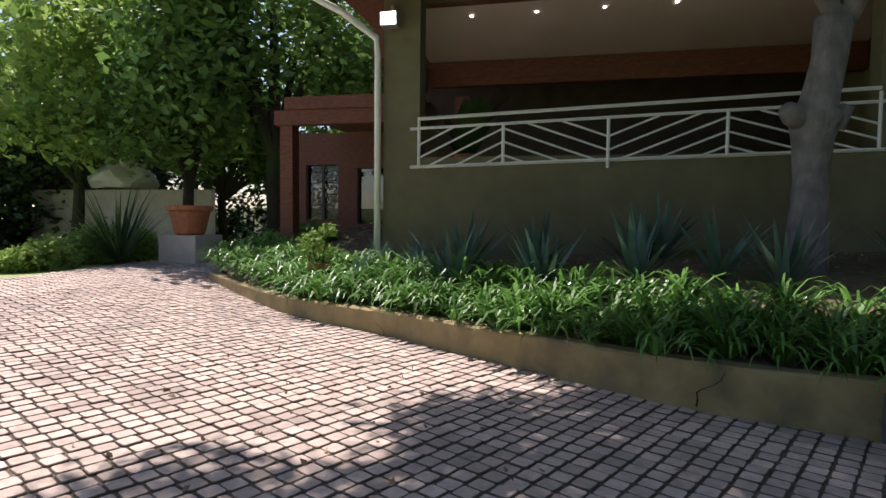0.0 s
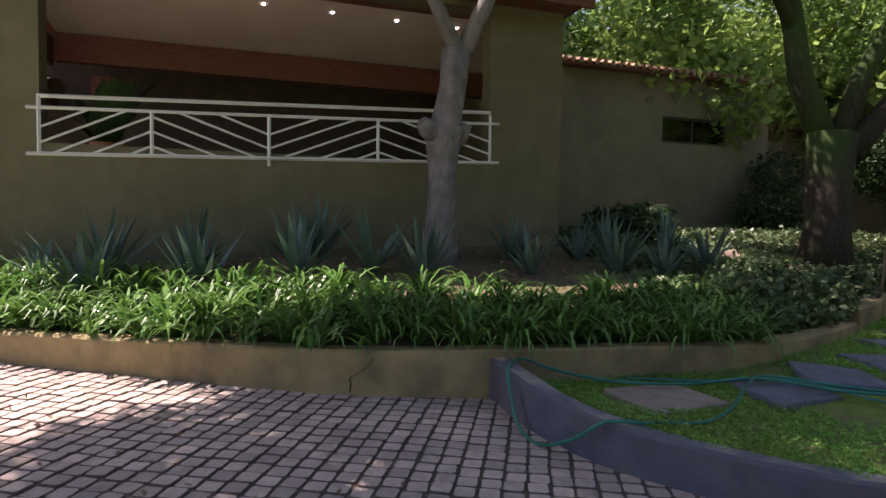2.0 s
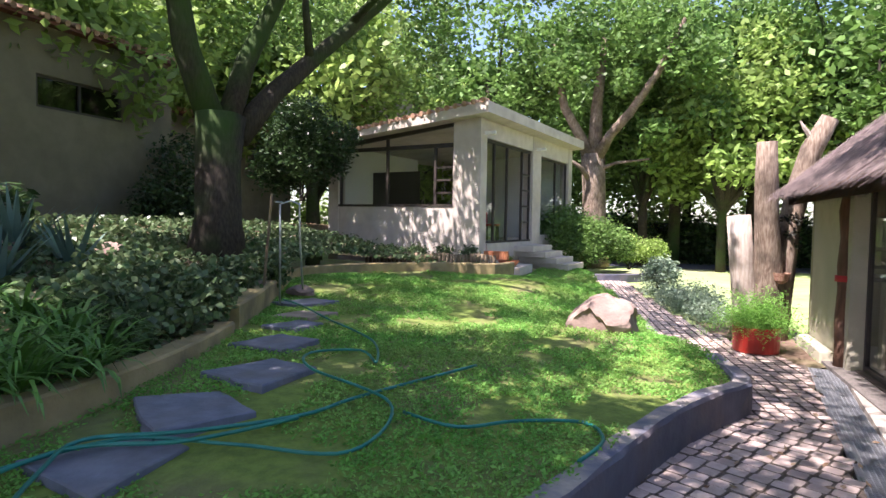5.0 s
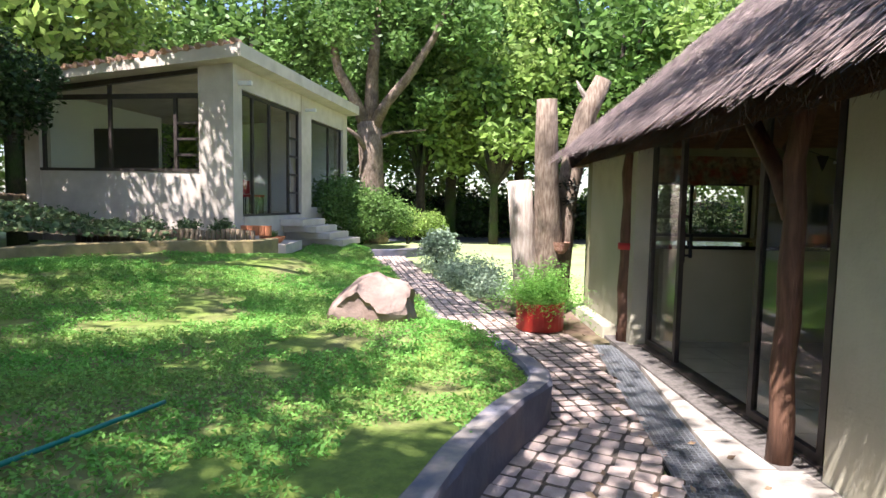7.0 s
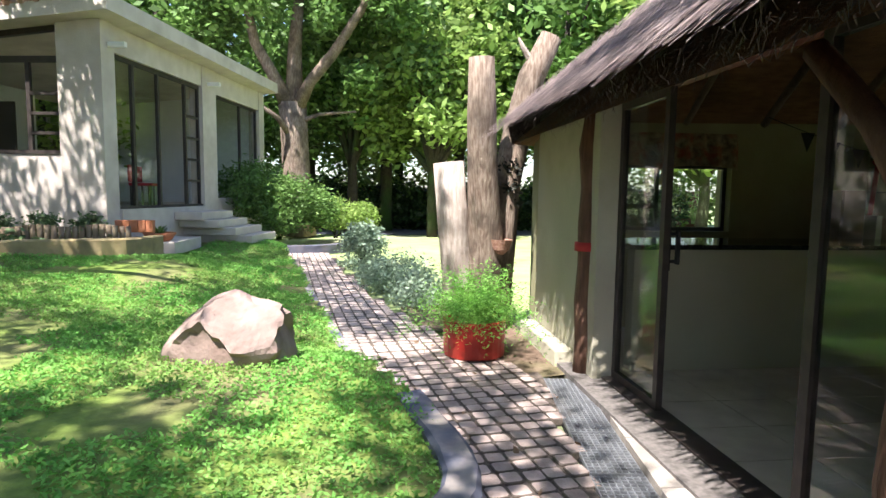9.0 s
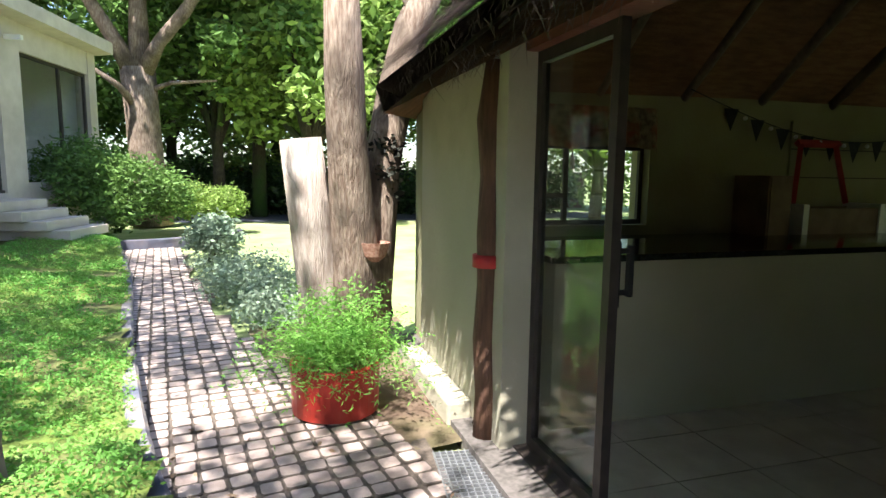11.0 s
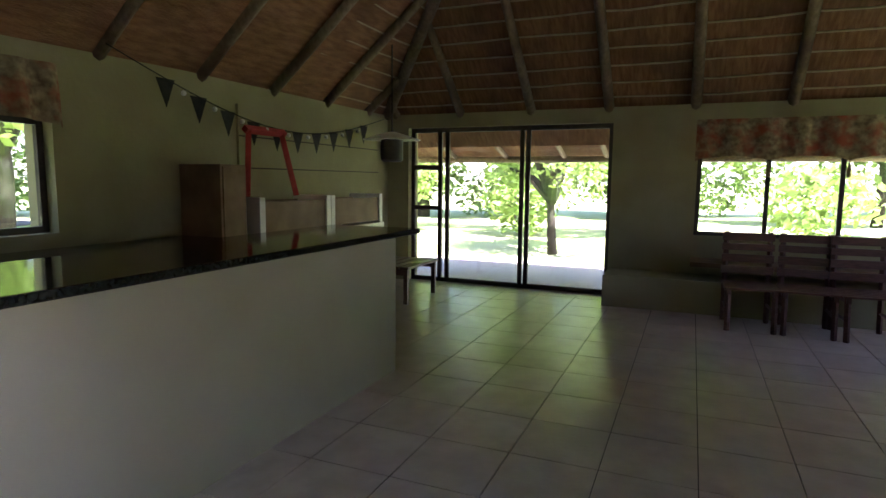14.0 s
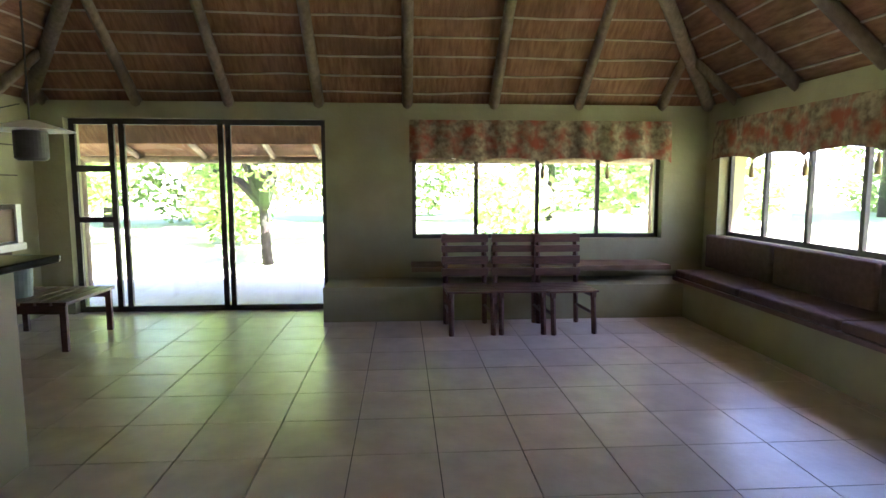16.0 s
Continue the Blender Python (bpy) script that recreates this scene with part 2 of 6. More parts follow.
GOLD = mat("gold_tassel", (0.45, 0.33, 0.12), (0.55, 0.42, 0.18), 30, 0.7)
LAMPGLOW = glow_mat("lamp_glow", (1.0, 0.96, 0.88), 6)
REDCHAIR = mat("red_upholstery", (0.35, 0.02, 0.03), (0.45, 0.03, 0.04), 20, 0.8)


def fabric():
    """Valance cloth: olive ground with cream and rust blotches."""
    m = mat("floral_valance_cloth", (0.14, 0.10, 0.06), (0.34, 0.28, 0.17), 16, 0.9, c=(0.27, 0.07, 0.035), cscale=6.5, camt=1.0)
    return m


FABRIC = fabric()


# ---- mesh helpers ----
def obj(name, me, material, parent=None, label="", kind=""):
    ob = new(name, me)
    if material:
        me.materials.append(material)
    if parent:
        ob.parent = parent
    return tagged(ob, label, "", "", kind)


def part(name, bm, material, parent=None, label="", smooth=False, kind=""):
    me = bpy.data.meshes.new(name)
    if smooth:
        for f in bm.faces:
            f.smooth = True
    bm.normal_update()
    bm.to_mesh(me)
    bm.free()
    return obj(name, me, material, parent, label, kind)


def raw(name, verts, faces, material, parent=None, label="", kind="", smooth=False):
    me = bpy.data.meshes.new(name)
    me.from_pydata([tuple(v) for v in verts] if not isinstance(verts, np.ndarray) else verts.tolist(), [], faces if isinstance(faces, list) else faces.tolist())
    if smooth:
        me.shade_smooth()
    me.update()
    return obj(name, me, material, parent, label, kind)


def thing(name, label, category, group="", at=(0, 0, 0), rz=0.0):
    e = new(name)
    e.matrix_world = pose(*at, 0, 0, rz)
    e.empty_display_size = 0.1
    return tagged(e, label, category, group)


def add_box(bm, x0, x1, y0, y1, z0, z1, bevel=0.0):
    vs = [bm.verts.new((x, y, z)) for x in (x0, x1) for y in (y0, y1) for z in (z0, z1)]
    fs = [bm.faces.new([vs[i] for i in q]) for q in ((0, 1, 3, 2), (4, 6, 7, 5), (0, 4, 5, 1), (2, 3, 7, 6), (0, 2, 6, 4), (1, 5, 7, 3))]
    if bevel:
        es = list({e for f in fs for e in f.edges})
        bmesh.ops.bevel(bm, geom=es, offset=bevel, segments=2, affect="EDGES", profile=0.5)


def box(name, b, material, parent=None, label="", bevel=0.0, kind=""):
    bm = bmesh.new()
    add_box(bm, *b, bevel)
    return part(name, bm, material, parent, label, kind=kind)


def structure(ob, label, category="wall"):
    return tagged(ob, label, category, "", "structure")


def add_tube(bm, pts, radii, n=10, cap=True, wob=0.0, seed=0):
    """A bent, tapered tube through pts."""
    rng = random.Random(seed)
    rings = []
    pts = [Vector(p) for p in pts]
    if not hasattr(radii, "__len__"):
        radii = [radii] * len(pts)
    up = None
    for i, p in enumerate(pts):
        d = (pts[min(i + 1, len(pts) - 1)] - pts[max(i - 1, 0)]).normalized()
        if up is None:
            up = Vector((1, 0, 0)) if abs(d.z) > 0.7 else Vector((0, 0, 1))
        s = d.cross(up).normalized()
        up = s.cross(d).normalized()
        rings.append([bm.verts.new(p + (s * math.cos(a) + up * math.sin(a)) * radii[i] * (1 + wob * (rng.random() - 0.5))) for a in [2 * math.pi * k / n for k in range(n)]])
    for r0, r1 in zip(rings, rings[1:]):
        for k in range(n):
            bm.faces.new((r0[k], r0[(k + 1) % n], r1[(k + 1) % n], r1[k]))
    if cap:
        bm.faces.new(rings[0][::-1])
        bm.faces.new(rings[-1])


def tube(name, pts, radii, material, parent=None, label="", n=10, wob=0.0, seed=0):
    bm = bmesh.new()
    add_tube(bm, pts, radii, n, True, wob, seed)
    bmesh.ops.recalc_face_normals(bm, faces=bm.faces)
    return part(name, bm, material, parent, label, smooth=n > 6)


def smooth_line(pts, step=0.25):
    """Points along a Catmull-Rom curve."""
    pts = [Vector(p) for p in pts]
    out = []
    for i in range(len(pts) - 1):
        a, b, c, d = pts[max(i - 1, 0)], pts[i], pts[i + 1], pts[min(i + 2, len(pts) - 1)]
        n = max(2, int((c - b).length / step))
        for k in range(n):
            t = k / n
            out.append(0.5 * ((2 * b) + (c - a) * t + (2 * a - 5 * b + 4 * c - d) * t * t + (3 * b - a - 3 * c + d) * t ** 3))
    out.append(pts[-1])
    return out


def ribbon_wall(name, line, width, top, base, material, top_material=None, label="", rough=0.006, seed=1):
    """A low wall along a line of xy; top(i) and base(i) give heights; returns it with its worn top."""
    rng = random.Random(seed)
    pts = [Vector((p[0], p[1], 0)) for p in line]
    L, R = [], []
    for i, p in enumerate(pts):
        d = (pts[min(i + 1, len(pts) - 1)] - pts[max(i - 1, 0)]).normalized()
        s = Vector((-d.y, d.x, 0)) * width / 2
        L.append(p + s)
        R.append(p - s)
    bm = bmesh.new()
    rows = []
    for i in range(len(pts)):
        zt, zb = top(pts[i]), base(pts[i])
        j = lambda: rng.uniform(-rough, rough)
        e = 0.02
        d = (L[i] - R[i]).normalized() * e
        rows.append([bm.verts.new(v) for v in (
            (R[i].x, R[i].y, zb), (R[i].x + j(), R[i].y + j(), (zb + zt) / 2), (R[i].x + j(), R[i].y + j(), zt - e), (R[i].x + d.x, R[i].y + d.y, zt + j()),
            (L[i].x - d.x, L[i].y - d.y, zt + j()), (L[i].x, L[i].y, zt - e), (L[i].x, L[i].y, zb))])
    for a, b in zip(rows, rows[1:]):
        for k in range(6):
            f = bm.faces.new((a[k], b[k], b[k + 1], a[k + 1]))
            if top_material and k == 3:
                f.material_index = 1
    bm.faces.new(rows[0])
    bm.faces.new(rows[-1][::-1])
    bmesh.ops.recalc_face_normals(bm, faces=bm.faces)
    ob = part(name, bm, material)
    if top_material:
        ob.data.materials.append(top_material)
    return structure(ob, label)


def inside(px, py, poly):
    """Which of the points lie in the polygon."""
    r = np.zeros(px.shape, bool)
    n = len(poly)
    for i in range(n):
        (x0, y0), (x1, y1) = poly[i][:2], poly[(i + 1) % n][:2]
        if y0 == y1:
            continue
        c = ((py < y0) != (py < y1)) & (px < (x1 - x0) * (py - y0) / (y1 - y0) + x0)
        r ^= c
    return r


def sheet(name, poly, cell, height, material, label, category="ground"):
    """A sheet over a polygon, of small cells, at the height of a function of x and y."""
    P = np.array([p[:2] for p in poly])
    x0, y0 = P.min(0)
    x1, y1 = P.max(0)
    nx, ny = int((x1 - x0) / cell) + 2, int((y1 - y0) / cell) + 2
    gx, gy = np.meshgrid(x0 + cell * np.arange(nx), y0 + cell * np.arange(ny), indexing="ij")
    keep = inside(gx[:-1, :-1] + cell / 2, gy[:-1, :-1] + cell / 2, poly)
    z = height(gx, gy)
    idx = np.arange(nx * ny).reshape(nx, ny)
    q = np.stack([idx[:-1, :-1], idx[1:, :-1], idx[1:, 1:], idx[:-1, 1:]], -1)[keep]
    used, inv = np.unique(q, return_inverse=True)
    v = np.stack([gx.ravel(), gy.ravel(), z.ravel()], -1)[used]
    return structure(raw(name, v, inv.reshape(q.shape), material, smooth=True), label, category)


def scatter(poly, n, seed):
    rng = np.random.default_rng(seed)
    P = np.array([p[:2] for p in poly])
    a, b = P.min(0), P.max(0)
    out = np.zeros((0, 2))
    while len(out) < n:
        c = rng.uniform(a, b, (n * 2, 2))
        out = np.concatenate([out, c[inside(c[:, 0], c[:, 1], poly)]])
    return out[:n]


def leaves(centres, size, seed, up=0.3, shape=0.5):
    """A small folded leaf at each centre, turned at random."""
    rng = np.random.default_rng(seed)
    n = len(centres)
    d = rng.normal(size=(n, 3))
    d[:, 2] *= 0.6
    d /= np.linalg.norm(d, axis=1)[:, None]
    e = rng.normal(size=(n, 3)) + (0, 0, up)
    s = np.cross(d, e)
    s /= np.linalg.norm(s, axis=1)[:, None]
    k = (size * rng.uniform(0.6, 1.3, n))[:, None]
    c = np.asarray(centres)
    v = np.stack([c - d * k, c + s * k * shape, c + d * k, c - s * k * shape], 1).reshape(-1, 3)
    return v, np.arange(4 * n).reshape(n, 4)


def blob_points(blobs, n, seed, hollow=0.55):
    """Points in a set of balls (x, y, z, r), denser near their skins."""
    rng = np.random.default_rng(seed)
    B = np.array(blobs, float)
    w = B[:, 3] ** 2
    i = rng.choice(len(B), n, p=w / w.sum())
    d = rng.normal(size=(n, 3))
    d /= np.linalg.norm(d, axis=1)[:, None]
    r = (hollow + (1 - hollow) * rng.random(n)) * (1 + 0.12 * rng.normal(size=n))
    return B[i, :3] + d * (r * B[i, 3])[:, None] * (1, 1, 0.8)


def blades(spots, count, length, width, seed, droop=0.6, spread=0.5, seg=4, stiff=False):
    """Arching strap leaves in clumps: spots are (x, y, z, scale)."""
    rng = np.random.default_rng(seed)
    V, F, base = [], [], 0
    for x, y, z, k in spots:
        for _ in range(count):
            a = rng.uniform(0, 2 * math.pi)
            ln = length * k * rng.uniform(0.7, 1.15)
            lean = rng.uniform(0.15, 1.0) * spread
            w = width * k * rng.uniform(0.8, 1.2)
            h = np.array([math.cos(a), math.sin(a), 0])
            s = np.array([-h[1], h[0], 0])
            p = np.array([x, y, z]) + h * 0.03 + s * rng.uniform(-0.03, 0.03)
            ang = math.pi / 2 - lean
            for j in range(seg + 1):
                t = j / seg
                ww = w * (math.sin(math.pi * (0.18 + 0.8 * t)) if not stiff else (1 - t) ** 0.7 + 0.02)
                V += [p - s * ww / 2, p + s * ww / 2]
                if j:
                    F.append((base + 2 * j - 2, base + 2 * j - 1, base + 2 * j + 1, base + 2 * j))
                p = p + (h * math.cos(ang) + np.array([0, 0, math.sin(ang)])) * ln / seg
                ang -= droop * rng.uniform(0.6, 1.3) * 2.2 / seg * (t + 0.3)
            base += 2 * seg + 2
    return np.array(V), F


# ---- the lie of the land ----
def gz(x, y):
    """The paving: it falls gently towards the thatched house."""
    return -0.05 + 0.031 * np.clip(1.5 - y, 0, 16) + 0 * x


LAND = [(-3.7, -3.6, 0.25), (-3.1, -2.9, 0.27), (-3.2, -0.6, 0.42), (-0.85, -1.0, 0.28), (0.28, 1.2, 0.17), (-1.2, 2.8, 0.30), (-4.4, 0.3, 0.42), (-3.4, 7.5, 0.42),
        (-6, 5, 0.5), (-1.6, 13, 0.10), (-0.5, 4.3, 0.05), (-1.4, -2.8, 0.34), (-6, 9, 0.6), (-1.1, 7, 0.06), (-1.8, 10, 0.08), (-3.2, 12, 0.40), (-2.4, -3.7, 0.36)]


def lawn_z(x, y):
    w, s = 0, 0
    for a, b, c in LAND:
        k = 1 / (((x - a) ** 2 + (y - b) ** 2) ** 1.3 + 0.05)
        w, s = w + k * c, s + k
    return w / s


def soil_z(x, y):
    return 0.50 + 0.17 * np.clip(-4.5 - 0.52 * np.clip(-5.2 - y, 0, 8) - x, 0, 5.5) + 0.03 * np.sin(2.1 * x + y) * np.cos(1.7 * y)


BED_LINE = smooth_line([(-13.3, -12.0, 0), (-12.4, -12.9, 0), (-11.2, -13.6, 0), (-10.1, -13.6, 0), (-9.3, -12.9, 0), (-7.2, -10.5, 0), (-6.25, -8.6, 0), (-5.25, -6.75, 0), (-4.6, -5.45, 0), (-4.32, -4.2, 0), (-4.1, -2.9, 0), (-3.95, -1.9, 0), (-4.15, -0.8, 0), (-4.6, 0.35, 0)], 0.3)
KERB_LINE = smooth_line([(-4.22, -4.22, 0), (-3.5, -4.25, 0), (-2.75, -4.1, 0), (-2.1, -3.65, 0), (-1.5, -2.9, 0), (-1.05, -2.0, 0), (-0.72, -1.0, 0), (-0.38, 0.0, 0), (0.0, 0.8, 0), (0.24, 1.22, 0), (0.26, 1.6, 0), (0.1, 2.4, 0)], 0.2)
PATH_L = smooth_line([(0.1, 2.4, 0), (-0.2, 3.4, 0), (-0.45, 4.4, 0), (-0.85, 6.2, 0), (-1.4, 9.0, 0), (-1.95, 11.3, 0), (-2.5, 13.5, 0)], 0.4)
BED2_LINE = smooth_line([(-4.75, 0.6, 0), (-5.3, 1.7, 0), (-6.3, 3.6, 0), (-7.0, 5.3, 0), (-6.4, 6.9, 0), (-5.2, 7.9, 0), (-3.95, 8.3, 0), (-3.7, 9.0, 0)], 0.3)


def xy(line):
    return [(p.x, p.y) for p in line]


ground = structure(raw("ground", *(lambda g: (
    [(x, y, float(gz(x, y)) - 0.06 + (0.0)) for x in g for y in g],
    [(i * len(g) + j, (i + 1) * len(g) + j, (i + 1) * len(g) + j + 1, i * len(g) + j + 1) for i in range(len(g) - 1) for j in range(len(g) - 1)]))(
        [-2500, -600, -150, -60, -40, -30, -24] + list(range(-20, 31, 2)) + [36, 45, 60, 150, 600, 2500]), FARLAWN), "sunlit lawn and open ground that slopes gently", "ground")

LAWN_POLY = xy(BED2_LINE[::-1]) + [(-4.65, 0.45)] + xy(BED_LINE[-18:][::-1]) + xy(KERB_LINE) + xy(PATH_L) + [(-3.0, 14.5), (-3.4, 12.5), (-3.55, 9)]
lawn = sheet("lawn", LAWN_POLY, 0.1, lawn_z, LAWN, "raised lawn of patchy creeping grass with bare earth showing", "lawn")
SOIL_POLY = xy(BED_LINE) + [(-4.75, 0.6)] + xy(BED2_LINE[1:]) + [(-3.7, 9.3), (-9, 9.3), (-9.5, 12), (-14, 12), (-14, -11.5)]
soil = sheet("soil", SOIL_POLY, 0.09, soil_z, EARTH, "dark earth of the planting bed strewn with leaf litter", "flower bed")
bed_wall = ribbon_wall("bed_wall", BED_LINE, 0.22, lambda p: 0.55, lambda p: -0.1, OCHRE, None, "cracked ochre-painted low retaining wall round the planting bed", seed=2)
bed_wall_2 = ribbon_wall("bed_wall_2", BED2_LINE, 0.22, lambda p: 0.68, lambda p: 0.2, OCHRE, None, "low ochre retaining wall in front of the upper bed", seed=3)
kerb_wall = ribbon_wall("kerb_wall", KERB_LINE, 0.17, lambda p: 0.26 + 0.055 * max(0, -p.x) - (0.02 if p.y > 1 else 0), lambda p: -0.15, KERB, KERB_TOP, "blue-grey painted kerb wall with a worn top round the lawn", seed=4, rough=0.01)
path_edge = ribbon_wall("path_edge", PATH_L, 0.12, lambda p: 0.07 if p.y > 3.4 else 0.14, lambda p: -0.12, KERB_TOP, None, "worn painted concrete edging along the brick path", seed=5)

CRACK = mat("crack_shadow_line", (0.03, 0.022, 0.016), (0.06, 0.045, 0.03), 20, 0.95)
for y0, lean in ((-5.5, 1), (-8.6, -1)):
    i = min(range(len(BED_LINE) - 1), key=lambda k: abs(BED_LINE[k].y - y0))
    d = (BED_LINE[i + 1] - BED_LINE[i]).normalized()
    out = Vector((d.y, -d.x, 0)) * 0.112
    P = [(0.0, 0.20), (0.01, 0.26), (0.0, 0.31), (0.05, 0.35), (0.12, 0.385), (0.17, 0.43), (0.20, 0.50)]
    pts = [BED_LINE[i] + d * a * lean + out + Vector((0, 0, z)) for a, z in P]
    structure(tube("wall_crack", pts, [0.008, 0.007, 0.005, 0.003, 0.003, 0.003, 0.002], CRACK, n=5, wob=0.5), "dark crack running up the ochre wall", "crack")

# ---- the olive house with its veranda ----
HX = -8.9


def wall_x(name, x, y0, y1, z0, z1, t, holes, material, label):
    """A wall of thickness t in the plane x, with rectangular holes (y0, y1, z0, z1) cut through."""
    ys = sorted({y0, y1, *[h[0] for h in holes], *[h[1] for h in holes]})
    zs = sorted({z0, z1, *[h[2] for h in holes], *[h[3] for h in holes]})
    bm = bmesh.new()
    for a, b in zip(ys, ys[1:]):
        for c, d in zip(zs, zs[1:]):
            if not any(h[0] <= a and b <= h[1] and h[2] <= c and d <= h[3] for h in holes):
                add_box(bm, x - t, x, a, b, c, d)
    bmesh.ops.remove_doubles(bm, verts=bm.verts, dist=1e-4)
    seen = {}
    for f in bm.faces:
        seen.setdefault(tuple(round(v, 3) for v in f.calc_center_median()), []).append(f)
    bmesh.ops.delete(bm, geom=[f for fs in seen.values() if len(fs) > 1 for f in fs], context="FACES")
    return structure(part(name, bm, material), label)


def wall_y(name, y, x0, x1, z0, z1, t, holes, material, label):
    ob = wall_x(name, 0, x0, x1, z0, z1, t, holes, material, label)
    for v in ob.data.vertices:
        v.co = Vector((v.co.y, y - v.co.x, v.co.z))
    ob.data.flip_normals()
    return ob


wall_house = wall_x("wall_house", HX, -9.62, -1.05, 0.3, 6.1, 0.35, [(-9.0, -2.42, 2.66, 5.25)], OLIVE, "olive-painted veranda wall with a wide unglazed opening")
wall_house_side = wall_y("wall_house_side", -1.05, -13.5, HX - 0.36, 0.3, 5.6, 0.3, [], OLIVE, "olive-painted end wall of the veranda")
for v in wall_house_side.data.vertices:
    v.co.y -= 0.3
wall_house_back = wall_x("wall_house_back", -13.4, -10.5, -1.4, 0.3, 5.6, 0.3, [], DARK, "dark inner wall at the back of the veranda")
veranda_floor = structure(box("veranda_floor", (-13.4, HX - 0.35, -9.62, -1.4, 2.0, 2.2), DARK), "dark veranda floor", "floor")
veranda_ceiling = raw("ceiling", [(HX - 0.3, -9.6, 5.45), (HX - 0.3, -1.4, 5.45), (-13.2, -1.4, 4.72), (-13.2, -9.6, 4.72)], [(0, 1, 2, 3)], LILAC)
structure(veranda_ceiling, "pale painted veranda ceiling with downlights", "ceiling")
structure(box("beam", (-12.0, -11.8, -9.6, -1.4, 4.45, 4.95), BROWN), "red-brown ceiling beam across the veranda", "beam")
structure(box("beam", (-12.1, HX - 0.36, -9.95, -9.7, 4.4, 4.9), BROWN), "red-brown side beam of the veranda", "beam")
structure(box("beam", (-11.9, -11.65, -9.0, -8.7, 2.2, 4.2), BROWN), "red-brown veranda post", "post")
structure(box("beam", (HX - 0.34, HX - 0.05, -9.0, -2.42, 5.253, 5.4), BROWN), "red-brown fascia over the opening", "beam")
for i in range(12):
    a, b = i % 6, i // 6
    d = tagged(box("downlight", (0, 0.045, 0, 0.045, 0, 0.015), LAMPGLOW), "small round recessed ceiling downlight, lit", "downlight", "downlights in the veranda ceiling")
    d.location = (HX - 1.2 - 1.6 * b, -8.4 + 1.15 * a, 5.42 - 0.166 * (0.9 + 1.6 * b))

rail = thing("balustrade", "white-painted steel balustrade with chevron bars in the veranda opening", "railing")


def bar(name, p, q, r=0.018, parent=None, material=WHITE):
    bm = bmesh.new()
    add_tube(bm, [p, q], r, 4)
    bmesh.ops.recalc_face_normals(bm, faces=bm.faces)
    return part(name, bm, material, parent)


RX = HX + 0.03
bar("top_rail", (RX, -9.0, 3.28), (RX, -2.42, 3.52), 0.028, rail)
bar("rail", (RX, -9.15, 3.12), (RX, -2.25, 3.34), 0.024, rail)
bar("bottom_rail", (RX, -9.15, 2.5), (RX, -2.25, 2.68), 0.028, rail)
ys = [-9.0, -7.62, -6.02, -4.35, -2.42]
zlo = lambda y: 2.5 + (y + 9.15) * 0.18 / 6.9
zhi = lambda y: zlo(y) + 0.63
for i, y in enumerate(ys):
    bar("post", (RX, y, zlo(y) - (0.12 if i == 2 else 0)), (RX, y, zhi(y) + (0.17 if i in (0, 4) else 0)), 0.026, rail)
for i in range(4):
    a, b = ys[i], ys[i + 1]
    up = i % 2 == 0
    for k in (-0.66, -0.33, 0.0, 0.33, 0.66):
        # slanting bars, cut to the panel
        pts = []
        for n in range(61):
            t = n / 60
            s = t if up else 1 - t
            z = k + s * 0.98 - 0.1
            if 0 <= z <= 1:
                pts.append((a + (b - a) * t, z))
        if len(pts) > 4:
            (ya, za), (yb, zb) = pts[0], pts[-1]
            bar("slat", (RX, ya, zlo(ya) + za * 0.63), (RX, yb, zlo(yb) + zb * 0.63), 0.017, rail)

house_roof = thing("house_roof", "projecting red-brown eaves and tiled roof edge over the veranda", "roof")
box("eave", (-13.5, HX + 0.75, -10.4, -0.9, 5.35, 5.5), BROWN, house_roof)
box("fascia", (HX + 0.72, HX + 0.78, -10.4, -0.9, 5.2, 5.5), BROWN, house_roof)
raw("tiles", [(HX + 0.8, -10.5, 5.54), (HX + 0.8, -0.8, 5.54), (-13.5, -0.8, 7.2), (-13.5, -10.5, 7.2)], [(0, 1, 2, 3)], ROOFTILE, house_roof)
pipe = thing("drainpipe", "white-painted round drainpipe at the veranda corner", "drainpipe")
tube("pipe", [(HX + 0.7, -10.9, 5.3), (HX + 0.4, -10.2, 4.95), (HX + 0.08, -9.72, 4.6), (HX + 0.07, -9.7, 4.3), (HX + 0.07, -9.7, 1.0)], 0.055, WHITE, pipe)
flood = thing("floodlight", "lit floodlight on a bracket under the eaves", "floodlight")
box("housing", (HX + 0.1, HX + 0.3, -9.6, -9.3, 4.72, 4.95), STEEL, flood, bevel=0.01)
box("lens", (HX + 0.3, HX + 0.31, -9.57, -9.33, 4.74, 4.93), LAMPGLOW, flood)
box("bracket", (HX, HX + 0.1, -9.47, -9.43, 4.8, 5.1), STEEL, flood)

